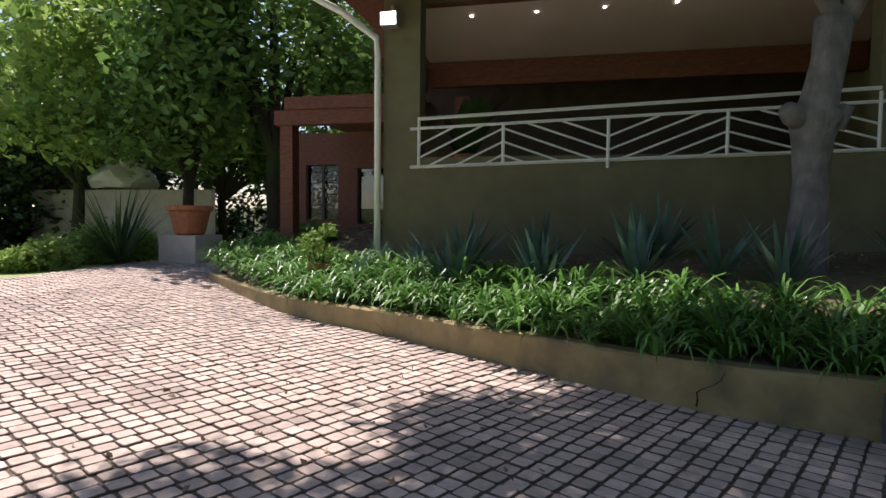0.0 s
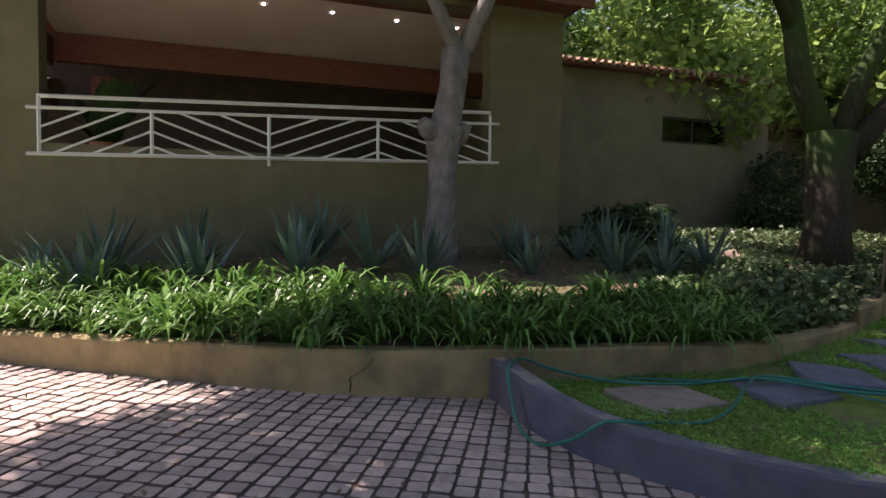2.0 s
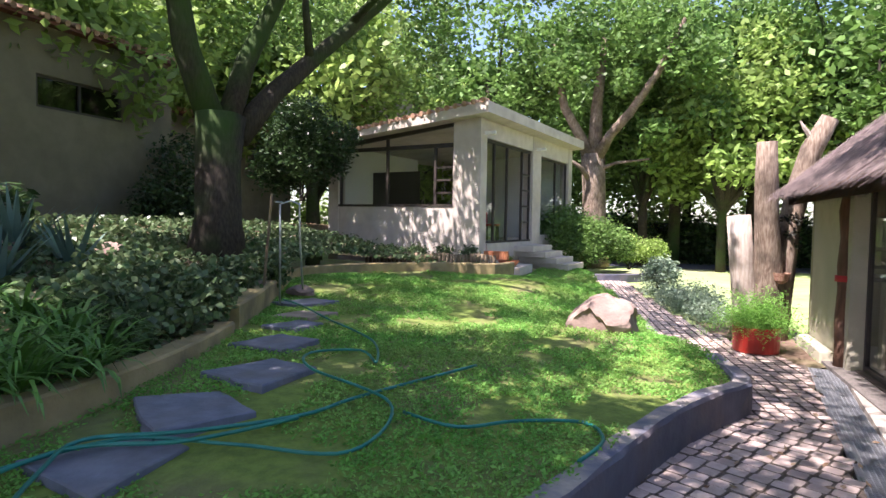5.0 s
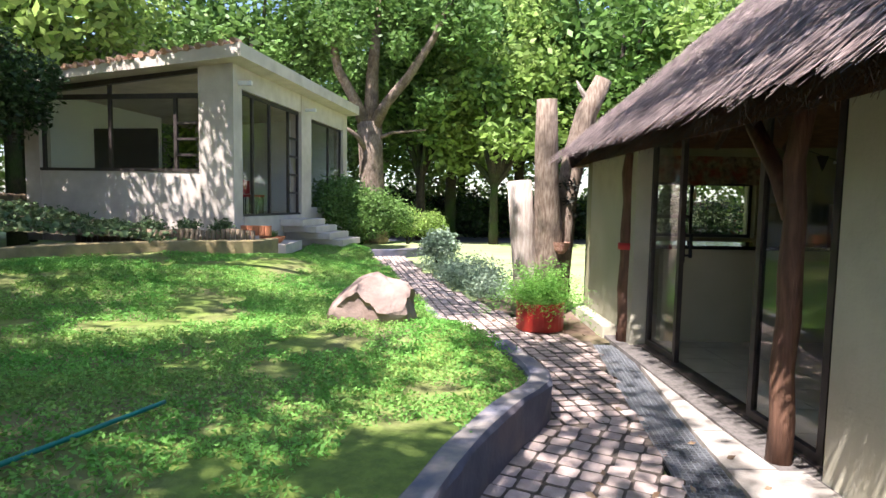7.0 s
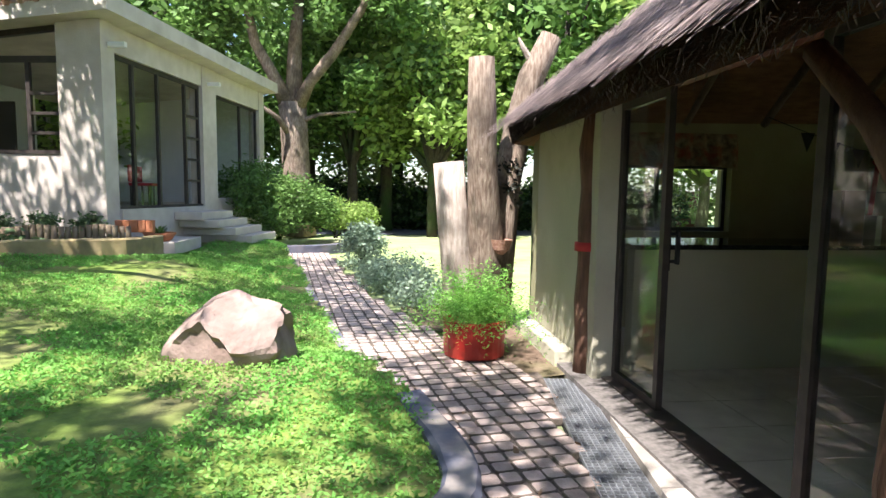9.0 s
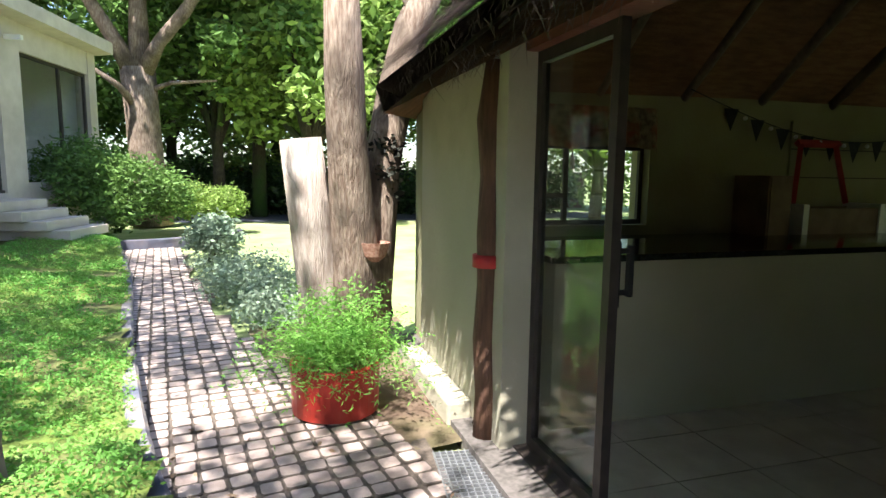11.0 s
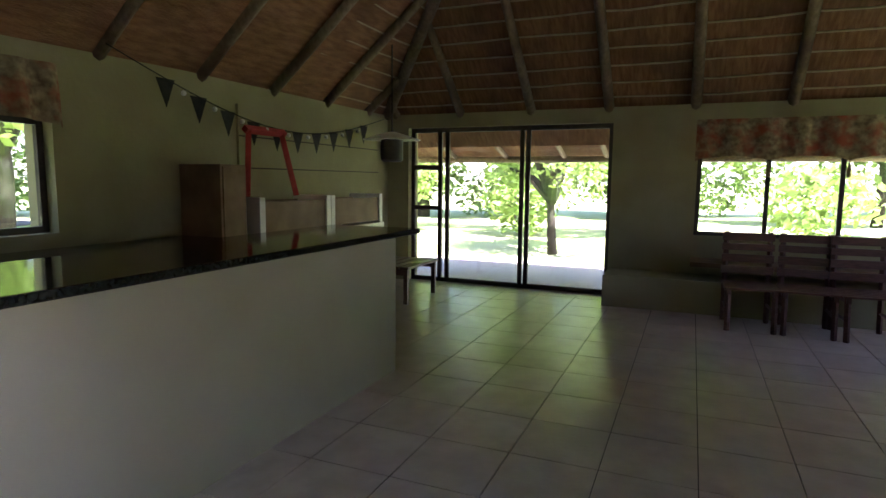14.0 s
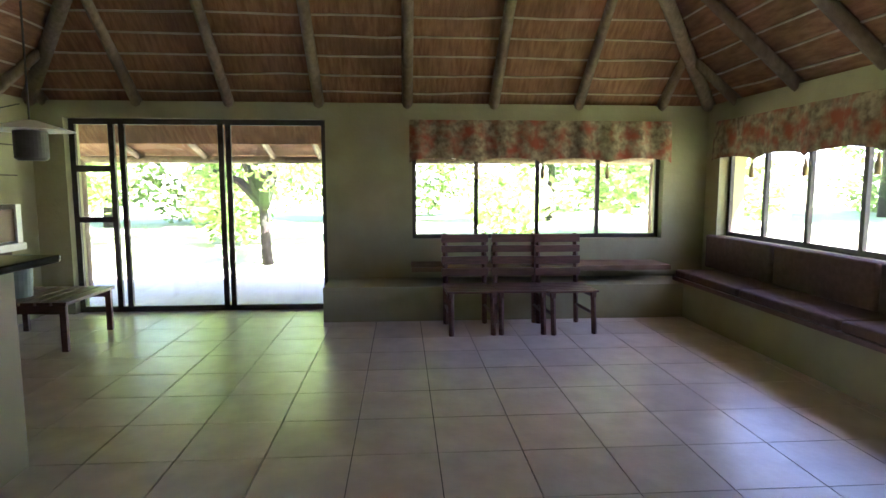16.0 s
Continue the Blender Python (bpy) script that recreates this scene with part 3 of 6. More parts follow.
# the rear wall beyond the garden
WX = -13.5
wall_rear = wall_x("wall_rear", WX, -1.05, 8.6, 0.5, 5.95, 0.3, [(4.75, 6.97, 4.02, 4.76)], OLIVE_GREY, "grey-olive rear house wall with one high window")
wall_rear_end = wall_x("wall_rear_end", WX - 1.5, 8.6, 16.5, 0.5, 5.0, 0.3, [], OLIVE_GREY, "grey-olive wall that steps back beyond the tree")
win = thing("window_1", "small high dark-framed window in the rear wall", "window")
tagged(win, "", "", "", "structure")
for b in ((4.75, 6.97, 4.02, 4.08), (4.75, 6.97, 4.70, 4.76), (4.75, 4.81, 4.08, 4.70), (6.91, 6.97, 4.08, 4.70), (5.8, 5.86, 4.08, 4.70)):
    box("frame", (WX - 0.12, WX - 0.04, *b), FRAME, win)
box("pane", (WX - 0.10, WX - 0.09, 4.81, 5.8, 4.08, 4.70), GLASS_DK, win)
box("pane", (WX - 0.10, WX - 0.09, 5.86, 6.91, 4.08, 4.70), GLASS_DK, win)
structure(box("wall_inner", (WX - 2.2, WX - 2.1, 3.5, 8.2, 3, 5.5), DARK), "dark room wall behind the high window")
rear_roof = thing("rear_roof", "tiled roof edge of the rear wing", "roof")
for k, (y0, y1, x, z) in enumerate(((-1.1, 8.75, WX, 6.0), (8.75, 16.6, WX - 1.5, 5.05))):
    raw("tiles", [(x + 0.35, y0, z - 0.06), (x + 0.35, y1, z - 0.06), (x - 4, y1, z + 0.9), (x - 4, y0, z + 0.9)], [(0, 1, 2, 3)], ROOFTILE, rear_roof)
    bm = bmesh.new()
    for i in range(int((y1 - y0) / 0.24)):
        add_tube(bm, [(x + 0.36, y0 + 0.24 * i + 0.12, z - 0.04), (x - 1.2, y0 + 0.24 * i + 0.12, z + 0.33)], 0.075, 6)
    part("tile_rolls", bm, ROOFTILE, rear_roof, kind="stuff")
    box("fascia", (x + 0.02, x + 0.3, y0, y1, z - 0.16, z - 0.09), BROWN, rear_roof)
far_house = thing("gabled_house", "cream gabled house wall with an orange tiled roof behind the trees", "house")
raw("wall", [(-13, 17, 0), (-9.0, 18.5, 0), (-9.0, 18.5, 5.2), (-11, 17.75, 7.4), (-13, 17, 5.2)], [(0, 1, 2, 3, 4)], CREAM, far_house)
raw("roof", [(-13.3, 16.7, 5.1), (-11, 17.5, 7.55), (-12.5, 22, 7.55), (-14.5, 21, 5.1), (-8.7, 18.3, 5.1), (-10, 22.6, 5.1)], [(0, 1, 2, 3), (1, 4, 5, 2)], ROOFTILE, far_house)

# ---- the patio and pergola beyond the veranda ----
pergola = thing("patio_roof", "brown patio roof on square posts beside the house", "pergola")
box("roof_slab", (-15.5, -10.6, -12.35, -10.0, 3.85, 4.1), BROWN, pergola)
box("beam", (-10.9, -10.65, -12.6, -10.0, 3.55, 3.845), BROWN, pergola)
for y in (-12.5,):
    box("post", (-11.0, -10.7, y, y + 0.28, 0.3, 3.55), BROWN, pergola)
raw("tiles", [(-12.9, -12.2, 4.35), (-12.9, -10, 4.35), (-16, -10, 5.1), (-16, -12.2, 5.1)], [(0, 1, 2, 3)], ROOFTILE, pergola)
patio_wall = wall_x("patio_wall", -13.5, -13.5, -10, 0.3, 3.8, 0.3, [(-13.3, -12.4, 1.6, 3.0), (-11.9, -10.9, 1.5, 2.9)], BROWN, "red-brown patio wall with glazed openings")
for n, (a, b, c, d) in enumerate(((-13.3, -12.4, 1.6, 3.0), (-11.9, -10.9, 1.5, 2.9))):
    w = tagged(thing(f"window_{n + 2}", "dark-framed patio window", "window"), "", "", "", "structure")
    for m in range(3):
        yy = a + (b - a) * m / 2
        box("frame", (-13.6, -13.54, yy - 0.03, yy + 0.03, c, d), FRAME, w)
    box("pane", (-13.65, -13.64, a, b, c, d), GLASS_DK, w)

# ---- the pavilion with glazed doors ----
pav = thing("garden_room", "cream-rendered garden room with a sloping flat roof and dark-framed glazing", "house", at=(-4.5, 9.1, 0), rz=-10)
# local axes: y along the doors, x towards the path; the window gable looks along -y


def pbox(name, b, m, parent=pav, label="", bevel=0.0):
    return box(name, b, m, parent, label, bevel)


pbox("pillar", (-0.75, 0, 0, 0.35, 0.5, 4.12), CREAM)
pbox("front_wall", (-4.4, -0.75, 0.02, 0.25, 0.5, 1.98), CREAM, label="low cream wall under the gable window")
pbox("end_pier", (-4.75, -4.4, 0, 0.3, 0.5, 3.75), CREAM)
pbox("plinth", (-0.15, 0.05, 0.35, 3.42, 0.4, 1.08), CREAM)
pbox("pier", (-0.3, 0.0, 3.42, 4.08, 0.4, 4.12), CREAM)
pbox("pier", (-0.3, 0.0, 6.7, 7.05, 0.4, 4.12), CREAM)
pbox("wall", (-0.28, -0.02, 4.08, 6.7, 0.4, 1.25), CREAM)
pbox("lintel", (-0.28, -0.02, 0.35, 3.42, 3.68, 4.12), CREAM)
pbox("lintel", (-0.28, -0.02, 4.08, 6.7, 3.62, 4.12), CREAM)
# back wall in pieces: the gap is added to let daylight brighten the room
pbox("back_wall", (-4.75, -4.6, 0.3, 4.4, 0.5, 3.7), WHITE_IN)
pbox("back_wall", (-4.75, -4.6, 6.3, 7.0, 0.5, 3.7), WHITE_IN)
pbox("back_wall", (-4.75, -4.6, 4.4, 6.3, 0.5, 1.6), WHITE_IN)
pbox("far_wall", (-4.6, -0.3, 6.8, 7.0, 0.5, 4.1), WHITE_IN)
pbox("floor_slab", (-4.6, -0.15, 0.25, 6.8, 0.5, 1.08), CREAM)
raw("roof", [(0.35, -0.35, 4.42), (0.35, 7.2, 4.42), (-5.1, 7.2, 3.78), (-5.1, -0.35, 3.78), (0.35, -0.35, 4.16), (0.35, 7.2, 4.16), (-5.1, 7.2, 3.66), (-5.1, -0.35, 3.66)],
    [(0, 1, 2, 3), (4, 7, 6, 5), (0, 4, 5, 1), (1, 5, 6, 2), (2, 6, 7, 3), (3, 7, 4, 0)], CREAM, pav, "cream concrete roof slab with a thick fascia")
bm = bmesh.new()
for i in range(22):
    add_tube(bm, [(0.2 - 0.24 * i, -0.38, 4.44 - 0.028 * i), (0.2 - 0.24 * i, -0.1, 4.46 - 0.028 * i)], 0.07, 6)
part("roof_edge_tiles", bm, ROOFTILE, pav, "row of rounded tiles along the sloping roof edge", kind="stuff")
raw("soffit_beam", [(-0.75, 0.1, 3.98), (-4.4, 0.1, 3.6), (-4.4, 0.1, 3.72), (-0.75, 0.1, 4.12), (-0.75, 0.2, 3.98), (-4.4, 0.2, 3.6), (-4.4, 0.2, 3.72), (-0.75, 0.2, 4.12)],
    [(0, 1, 2, 3), (4, 7, 6, 5), (0, 4, 5, 1), (2, 6, 7, 3), (0, 3, 7, 4), (1, 5, 6, 2)], FRAME, pav)
gw = pbox("gable_window", (-4.4, -0.75, 0.08, 0.14, 3.46, 3.56), FRAME)
for x in (-4.37, -2.8, -1.32, -0.78):
    pbox("mullion", (x - 0.035, x + 0.035, 0.08, 0.14, 1.98, 3.46 if x > -2 or x < -4 else 3.46), FRAME, gw)
pbox("mullion", (-2.835, -2.765, 0.08, 0.14, 3.56, 3.75), FRAME, gw)
pbox("sill", (-4.4, -0.75, 0.0, 0.16, 1.98, 2.04), FRAME, gw)
for z in (2.3, 2.62, 2.94):
    pbox("transom", (-1.3, -0.8, 0.08, 0.14, z, z + 0.05), FRAME, gw)
pbox("pane", (-4.33, -1.36, 0.10, 0.105, 2.04, 3.46), GLASS, gw)
# dark slab behind the pane, added as a painted reflection
pbox("dark_reflection", (-4.1, -2.5, 1.2, 1.24, 2.0, 3.0), FRAME, gw, "dark panel standing in for a window reflection in the gable glass")
dr = pbox("sliding_door", (-0.14, -0.08, 0.35, 3.42, 3.6, 3.68), FRAME)
for y, w in ((0.37, 0.05), (0.98, 0.07), (1.80, 0.06), (2.82, 0.06), (3.39, 0.05)):
    pbox("stile", (-0.14, -0.08, y - w / 2, y + w / 2, 1.08, 3.6), FRAME, dr)
pbox("threshold", (-0.16, -0.04, 0.35, 3.42, 1.08, 1.13), FRAME, dr)
for z in (1.6, 2.05, 2.5, 2.95):
    pbox("transom", (-0.14, -0.08, 2.85, 3.36, z, z + 0.05), FRAME, dr)
pbox("pane", (-0.11, -0.105, 0.4, 0.94, 1.13, 3.6), GLASS, dr)
pbox("pane", (-0.125, -0.12, 1.01, 1.77, 1.13, 3.6), GLASS, dr)
w2 = pbox("side_window", (-0.14, -0.08, 4.08, 6.7, 3.56, 3.62), FRAME)
for y in (4.11, 5.6, 6.67):
    pbox("stile", (-0.14, -0.08, y - 0.03, y + 0.03, 1.25, 3.56), FRAME, w2)
pbox("pane", (-0.11, -0.105, 4.14, 6.64, 1.25, 3.56), GLASS, w2)
for y in (0.15, 3.6):
    pbox("camera_lamp", (0.02, 0.3, y, y + 0.08, 3.72, 3.8), WHITE, pav, "small white security lamp on an arm")
steps = thing("garden_steps", "four cream concrete steps up to the garden room", "steps", at=(-4.5, 9.1, 0), rz=-10)
for i in range(4):
    box("step", (0.06, 0.62 + 0.27 * (3 - i), 2.0 + 0.16 * (3 - i), 3.45 + 0.14 * (3 - i), 0.35 if i == 0 else 0.35 + 0.16 * i + 0.004, 0.35 + 0.16 * (i + 1)), CREAM, steps, bevel=0.01)
low_deck = tagged(box("terrace_slab", (-4.35, -3.55, 9.4, 10.9, 0.3, 0.52), CREAM, bevel=0.01), "low cream concrete landing beside the steps", "terrace")

# table and red chairs inside the pavilion


def chair_simple(name, x, y, rz, seatmat):
    c = thing(name, "red-seated chair with thin dark legs inside the garden room", "chair", "chairs in the garden room", at=(x, y, 1.08), rz=rz)
    box("seat", (-0.22, 0.22, -0.22, 0.22, 0.42, 0.48), seatmat, c, bevel=0.01)
    box("backrest", (-0.22, 0.22, 0.19, 0.23, 0.5, 0.85), seatmat, c, bevel=0.01)
    for a in (-0.2, 0.17):
        for b in (-0.2, 0.17):
            box("leg", (a, a + 0.03, b, b + 0.03, 0, 0.42), FRAME, c)
    return c


for k, (x, y, r) in enumerate(((-5.2, 12.6, 80), (-5.0, 11.9, 100), (-6.1, 12.3, -80), (-5.6, 11.2, 10))):
    chair_simple("chair", x, y, r, REDCHAIR if k < 2 else FRAME)

# ---- the thatched house ----
X0, X1, Y0, Y1, WT = 1.72, 8.73, -1.95, 5.45, 2.3
floor = structure(box("floor", (X0 - 0.28, X1 + 0.3, Y0 - 0.3, Y1 + 0.3, -0.3, -0.012), GROUT), "cream tiled floor of the thatched house", "floor")
wall_far = wall_x("wall_far", X1 + 0.3, Y0 - 0.3, Y1 + 0.3, -0.2, WT, 0.3, [(2.38, 5.12, -0.02, 2.12), (-1.45, 1.43, 0.8, 2.08)], LAPA_IN, "yellow-green plastered wall with a sliding door and a wide window")
wall_left = wall_y("wall_left", Y1, X0, X1, -0.2, WT, 0.3, [(2.3, 4.02, 1.02, 1.8)], LAPA_IN, "yellow-green plastered wall with a two-light window")
wall_right = wall_y("wall_right", Y0 - 0.3, X0, X1, -0.2, WT, 0.3, [(4.6, 8.45, 0.85, 2.05)], LAPA_IN, "yellow-green plastered wall with a wide window over the seat")
wall_entry_pale = structure(box("wall_entry_pale", (X0 - 0.14, X0 + 0.06, 3.3, 5.0, -0.2, 2.25), LAPA_OUT), "pale rendered outer wall streaked by leaf shade")
structure(box("wall_entry_pier", (X0 - 0.12, X0 + 0.06, -0.2, 0.28, -0.2, 2.25), LAPA_OUT), "pale rendered pier between the glazed doors")
structure(box("wall_entry_end", (X0 - 0.12, X0 + 0.06, Y0 - 0.3, -1.7, -0.2, 2.25), LAPA_OUT), "pale rendered end of the entrance wall")
structure(box("lintel", (X0 - 0.05, X0 + 0.1, Y0, 3.3, 2.12, 2.35), BROWN), "brown timber lintel over the glazed doors", "beam")
plinth = structure(box("plinth", (X0 - 0.3, X0 - 0.141, 3.75, 5.0, -0.1, 0.10), LAPA_OUT, bevel=0.02), "chipped concrete plinth at the foot of the pale wall", "plinth")
for k in range(9):
    ya, yb = -2.0 + 0.607 * k, -2.0 + 0.607 * (k + 1) - 0.012
    top = [float(max(gz(0, y), -0.035)) + 0.004 for y in (ya, yb)]
    q = [(1.10 + 0.132 * ya, ya, top[0]), (X0 - 0.14, ya, top[0]), (X0 - 0.14, yb, top[1]), (1.10 + 0.132 * yb, yb, top[1])]
    structure(raw("apron", q + [(x, y, -0.15) for x, y, z in q], [(0, 1, 2, 3), (0, 4, 5, 1), (1, 5, 6, 2), (2, 6, 7, 3), (3, 7, 4, 0)], CONCRETE), "worn concrete apron slab before the doors", "pavement")
ledge = structure(box("ledge", (8.15, X1, Y0, 2.36, -0.0, 0.36), LAPA_IN), "low plastered ledge along the far wall", "ledge")
ledge_seat = structure(box("ledge_seat", (8.25, X1, Y0 + 0.6, 1.45, 0.5, 0.55), BOARD), "brown timber shelf under the window", "ledge")
bench = thing("built_in_bench", "plastered built-in bench along the window wall with a timber edge", "bench")
box("base", (3.2, 8.15, Y0, Y0 + 0.5, 0, 0.38), LAPA_IN, bench)
box("seat_board", (3.2, 8.3, Y0, Y0 + 0.55, 0.38, 0.42), CHAIRWOOD, bench)
for i in range(4):
    c = thing("bench_cushion", "long brown seat cushion on the built-in bench", "cushion", "cushions on the bench")
    box("seat_pad", (8.25 - 1.2 * i - 1.17, 8.25 - 1.2 * i, Y0 + 0.03, Y0 + 0.55, 0.42, 0.50), CUSHION, c, bevel=0.02)
    c = thing("back_cushion", "brown back cushion leaning on the wall under the window", "cushion", "back cushions on the bench")
    ob = box("pad", (8.45 - 1.2 * i - 1.16, 8.45 - 1.2 * i, Y0 + 0.01, Y0 + 0.12, 0.50, 0.86), CUSHION, c, bevel=0.02)

# thatched roof


def hip(name, x0, x1, y0, y1, z, pitch, material, thick, label):
    """A hipped roof over the rectangle, its lower face at z along the edge."""
    h = math.tan(radians(pitch))
    w = min(x1 - x0, y1 - y0) / 2
    if x1 - x0 < y1 - y0:
        a, b = (x0 + w, y0 + w), (x0 + w, y1 - w)
    else:
        a, b = (x0 + w, y0 + w), (x1 - w, y0 + w)
    zr = z + w * h
    V = [(x0, y0, z), (x1, y0, z), (x1, y1, z), (x0, y1, z), (*a, zr), (*b, zr)]
    if x1 - x0 < y1 - y0:
        F = [(0, 1, 4), (1, 2, 5, 4), (2, 3, 5), (3, 0, 4, 5)]
    else:
        F = [(0, 1, 5, 4), (1, 2, 5), (2, 3, 4, 5), (3, 0, 4)]
    return V, F


PITCH = 40
HT = math.tan(radians(PITCH))
EO = 0.58
ZW = WT + 0.075   # height of the thatch's lower face over the walls
V, F = hip("", X0 - EO, X1 + EO, Y0 - EO, Y1 + EO, ZW - EO * HT, PITCH, None, 0, "")
thatch = thing("thatched_roof", "hipped roof of weathered grey-brown thatch with a ragged edge", "roof")
inner = raw("underside", V, F, THATCH_IN, thatch, "brown thatch underside tied to round poles")
V2 = [(x + (0.05 if x > 5 else -0.05 if x < 2.5 else 0), y + (0.05 if y > 5 and i < 4 else -0.05 if y < 0 and i < 4 else 0), z + 0.17) for i, (x, y, z) in enumerate(V)]
outer = raw("thatch", V2, F, THATCH, thatch)


def cut_corner(vs):
    """Round off the low corner of the roof beside the stump."""
    vs[3] = (vs[3][0] + 0.55, vs[3][1] - 0.3, vs[3][2] + 0.1)
    vs.append((vs[0][0], 4.35, vs[0][2]))
    return vs


V, V2 = cut_corner(list(V)), cut_corner(V2)
FF = [F[0], F[1], F[2], (3, 6, 5), (6, 0, 4, 5)]
for ob_, vs in ((inner, V), (outer, V2)):
    ob_.data.clear_geometry()
    ob_.data.from_pydata(vs, [], FF)
    ob_.data.update()
ring = [0, 1, 2, 3, 6]
rim = [(V[a], V[b], V2[b], V2[a]) for a, b in zip(ring, ring[1:] + ring[:1])]
raw("thatch_edge", [p for q in rim for p in q], [(4 * i, 4 * i + 1, 4 * i + 2, 4 * i + 3) for i in range(4)], THATCH, thatch)
# loose straws: short blades laid down the slope
rng = np.random.default_rng(7)
n = 34000
u = rng.random(n)
yy = Y0 - 0.7 + (Y1 - Y0 + 1.4) * u
sl = rng.random(n) ** 1.2 * 2.6
ok = (yy > Y0 - 0.5 + sl * 1.0) & (yy < 4.45 + 0.1 * sl)
yy, sl = yy[ok], sl[ok]
xe, ze = X0 - EO - 0.07, V2[0][2]
sx = xe + sl + rng.normal(size=len(sl)) * 0.02
sz = ze + sl * HT + 0.03 + 0.04 * rng.random(len(sl))
ln = rng.uniform(0.12, 0.34, len(sl))
dy = rng.normal(size=len(sl)) * 0.05
wd = rng.uniform(0.005, 0.014, len(sl))
dn = np.stack([-np.cos(radians(PITCH)) * ln, dy, -np.sin(radians(PITCH)) * ln - rng.uniform(-0.02, 0.05, len(sl)) * (sl > 0.2)], 1)
c = np.stack([sx, yy, sz], 1)
w = np.stack([0 * wd, wd, 0 * wd], 1)
V3 = np.stack([c - w, c + w, c + dn + w * 0.4, c + dn - w * 0.4], 1).reshape(-1, 3)
raw("loose_straw", V3, np.arange(len(V3)).reshape(-1, 4), mat("straw", (0.11, 0.078, 0.072), (0.30, 0.235, 0.22), 9, 0.9, island=0.55), thatch, "loose straws of the weathered thatch", "stuff")

# ragged reed ends hanging along the eaves
V3, F3 = [], []
rng = np.random.default_rng(17)
for ia, ib, m in ((6, 0, 2600), (3, 6, 900), (2, 3, 900)):
    for t, u, ln in zip(rng.random(m), rng.random(m), rng.uniform(0.015, 0.07, m)):
        lo, hi = Vector(V[ia]).lerp(Vector(V[ib]), t), Vector(V2[ia]).lerp(Vector(V2[ib]), t)
        p = lo.lerp(hi, u)
        along = (Vector(V[ib]) - Vector(V[ia])).normalized() * rng.uniform(0.002, 0.006)
        out = Vector((rng.normal() * 0.03 - 0.03, rng.normal() * 0.03 + (0.02 if ia != 6 else 0), -ln))
        b = len(V3)
        V3 += [p - along, p + along, p + out + along * 0.3, p + out - along * 0.3]
        F3.append((b, b + 1, b + 2, b + 3))
raw("reed_fringe", V3, F3, THATCH, thatch, "ragged reed ends along the eaves", "stuff")

poles = thing("roof_poles", "round roof poles and pale laths under the thatch", "rafters")
zi = lambda d: ZW + d * HT - 0.06
for y in np.arange(Y0 + 0.55, Y1, 0.96):
    for s, xw in ((-1, X1), (1, X0)):
        run = min(y - Y0, Y1 - y, (X1 - X0) / 2)
        tube("pole", [(xw + s * -0.12, y, zi(-0.12)), (xw + s * run, y, zi(run))], [0.062, 0.045], POLE, poles, n=8)
for x in np.arange(X0 + 0.75, X1 - 0.2, 0.96):
    for s, yw in ((-1, Y1), (1, Y0)):
        run = min(x - X0, X1 - x, (X1 - X0) / 2)
        tube("pole", [(x, yw + s * -0.12, zi(-0.12)), (x, yw + s * run, zi(run))], [0.062, 0.045], POLE, poles, n=8)
w = (X1 - X0) / 2
for cx, cy, sx_, sy_ in ((X0, Y0, 1, 1), (X1, Y0, -1, 1), (X1, Y1, -1, -1), (X0, Y1, 1, -1)):
    tube("hip_pole", [(cx, cy, zi(0) - 0.02), (cx + sx_ * w, cy + sy_ * w, zi(w) - 0.02)], [0.075, 0.06], POLE, poles, n=8)
tube("ridge_pole", [((X0 + X1) / 2, Y0 + w, zi(w) - 0.05), ((X0 + X1) / 2, Y1 - w, zi(w) - 0.05)], 0.07, POLE, poles, n=8)
tube("tie_pole", [(6.2, Y0 + 0.6, 2.75), (4.6, 0.9, 3.05)], [0.07, 0.06], POLE, poles, n=8)
bm = bmesh.new()
rr_ = random.Random(5)
for k in range(20):
    d = 0.05 + 0.18 * k
    if d > w - 0.1:
        break
    z = zi(d) + 0.045
    for p, q in (((X1 - d, Y0 + d), (X1 - d, Y1 - d)), ((X0 + d, Y0 + d), (X0 + d, Y1 - d)), ((X0 + d, Y1 - d), (X1 - d, Y1 - d)), ((X0 + d, Y0 + d), (X1 - d, Y0 + d))):
        P = [(p[0] + (q[0] - p[0]) * t, p[1] + (q[1] - p[1]) * t, z + rr_.uniform(-0.012, 0.012)) for t in [i / 14 for i in range(15)]]
        add_tube(bm, P, 0.011, 4, False)
part("lath", bm, LATH, poles, "thin pale laths tied under the thatch", kind="stuff")

# posts before the doors
for x, y, r, m_, z1 in ((1.57, 3.50, 0.07, POLE_RED, 2.1), (1.51, 0.53, 0.064, POLE_RED, 2.0), (1.5, -0.9, 0.08, POLE_RED, 2.0)):
    p = thing("roof_post", "rough round red-brown timber post carrying the eaves", "post", "posts under the eaves")
    tube("pole", [(x + 0.02 * math.sin(3 * i), y + 0.015 * math.cos(2 * i + x), -0.06 + (z1 + 0.06) * i / 7) for i in range(8)], [r * (1.08 - 0.03 * i) for i in range(8)], m_, p, n=12, wob=0.12, seed=int(10 * y))
    if 0 < y < 1:
        tube("brace", [(x, y + 0.03, 1.40), (x + 0.02, y + 0.22, 1.66), (x + 0.04, y + 0.55, 1.98)], 0.05, m_, p, n=8)
tagged(bpy.data.objects["roof_post"], "rough round timber post with red tape beside the entrance")
tp = tube("tape", [(1.56, 3.495, 0.98), (1.56, 3.495, 1.05)], 0.084, REDPAINT, bpy.data.objects["roof_post"], n=14)


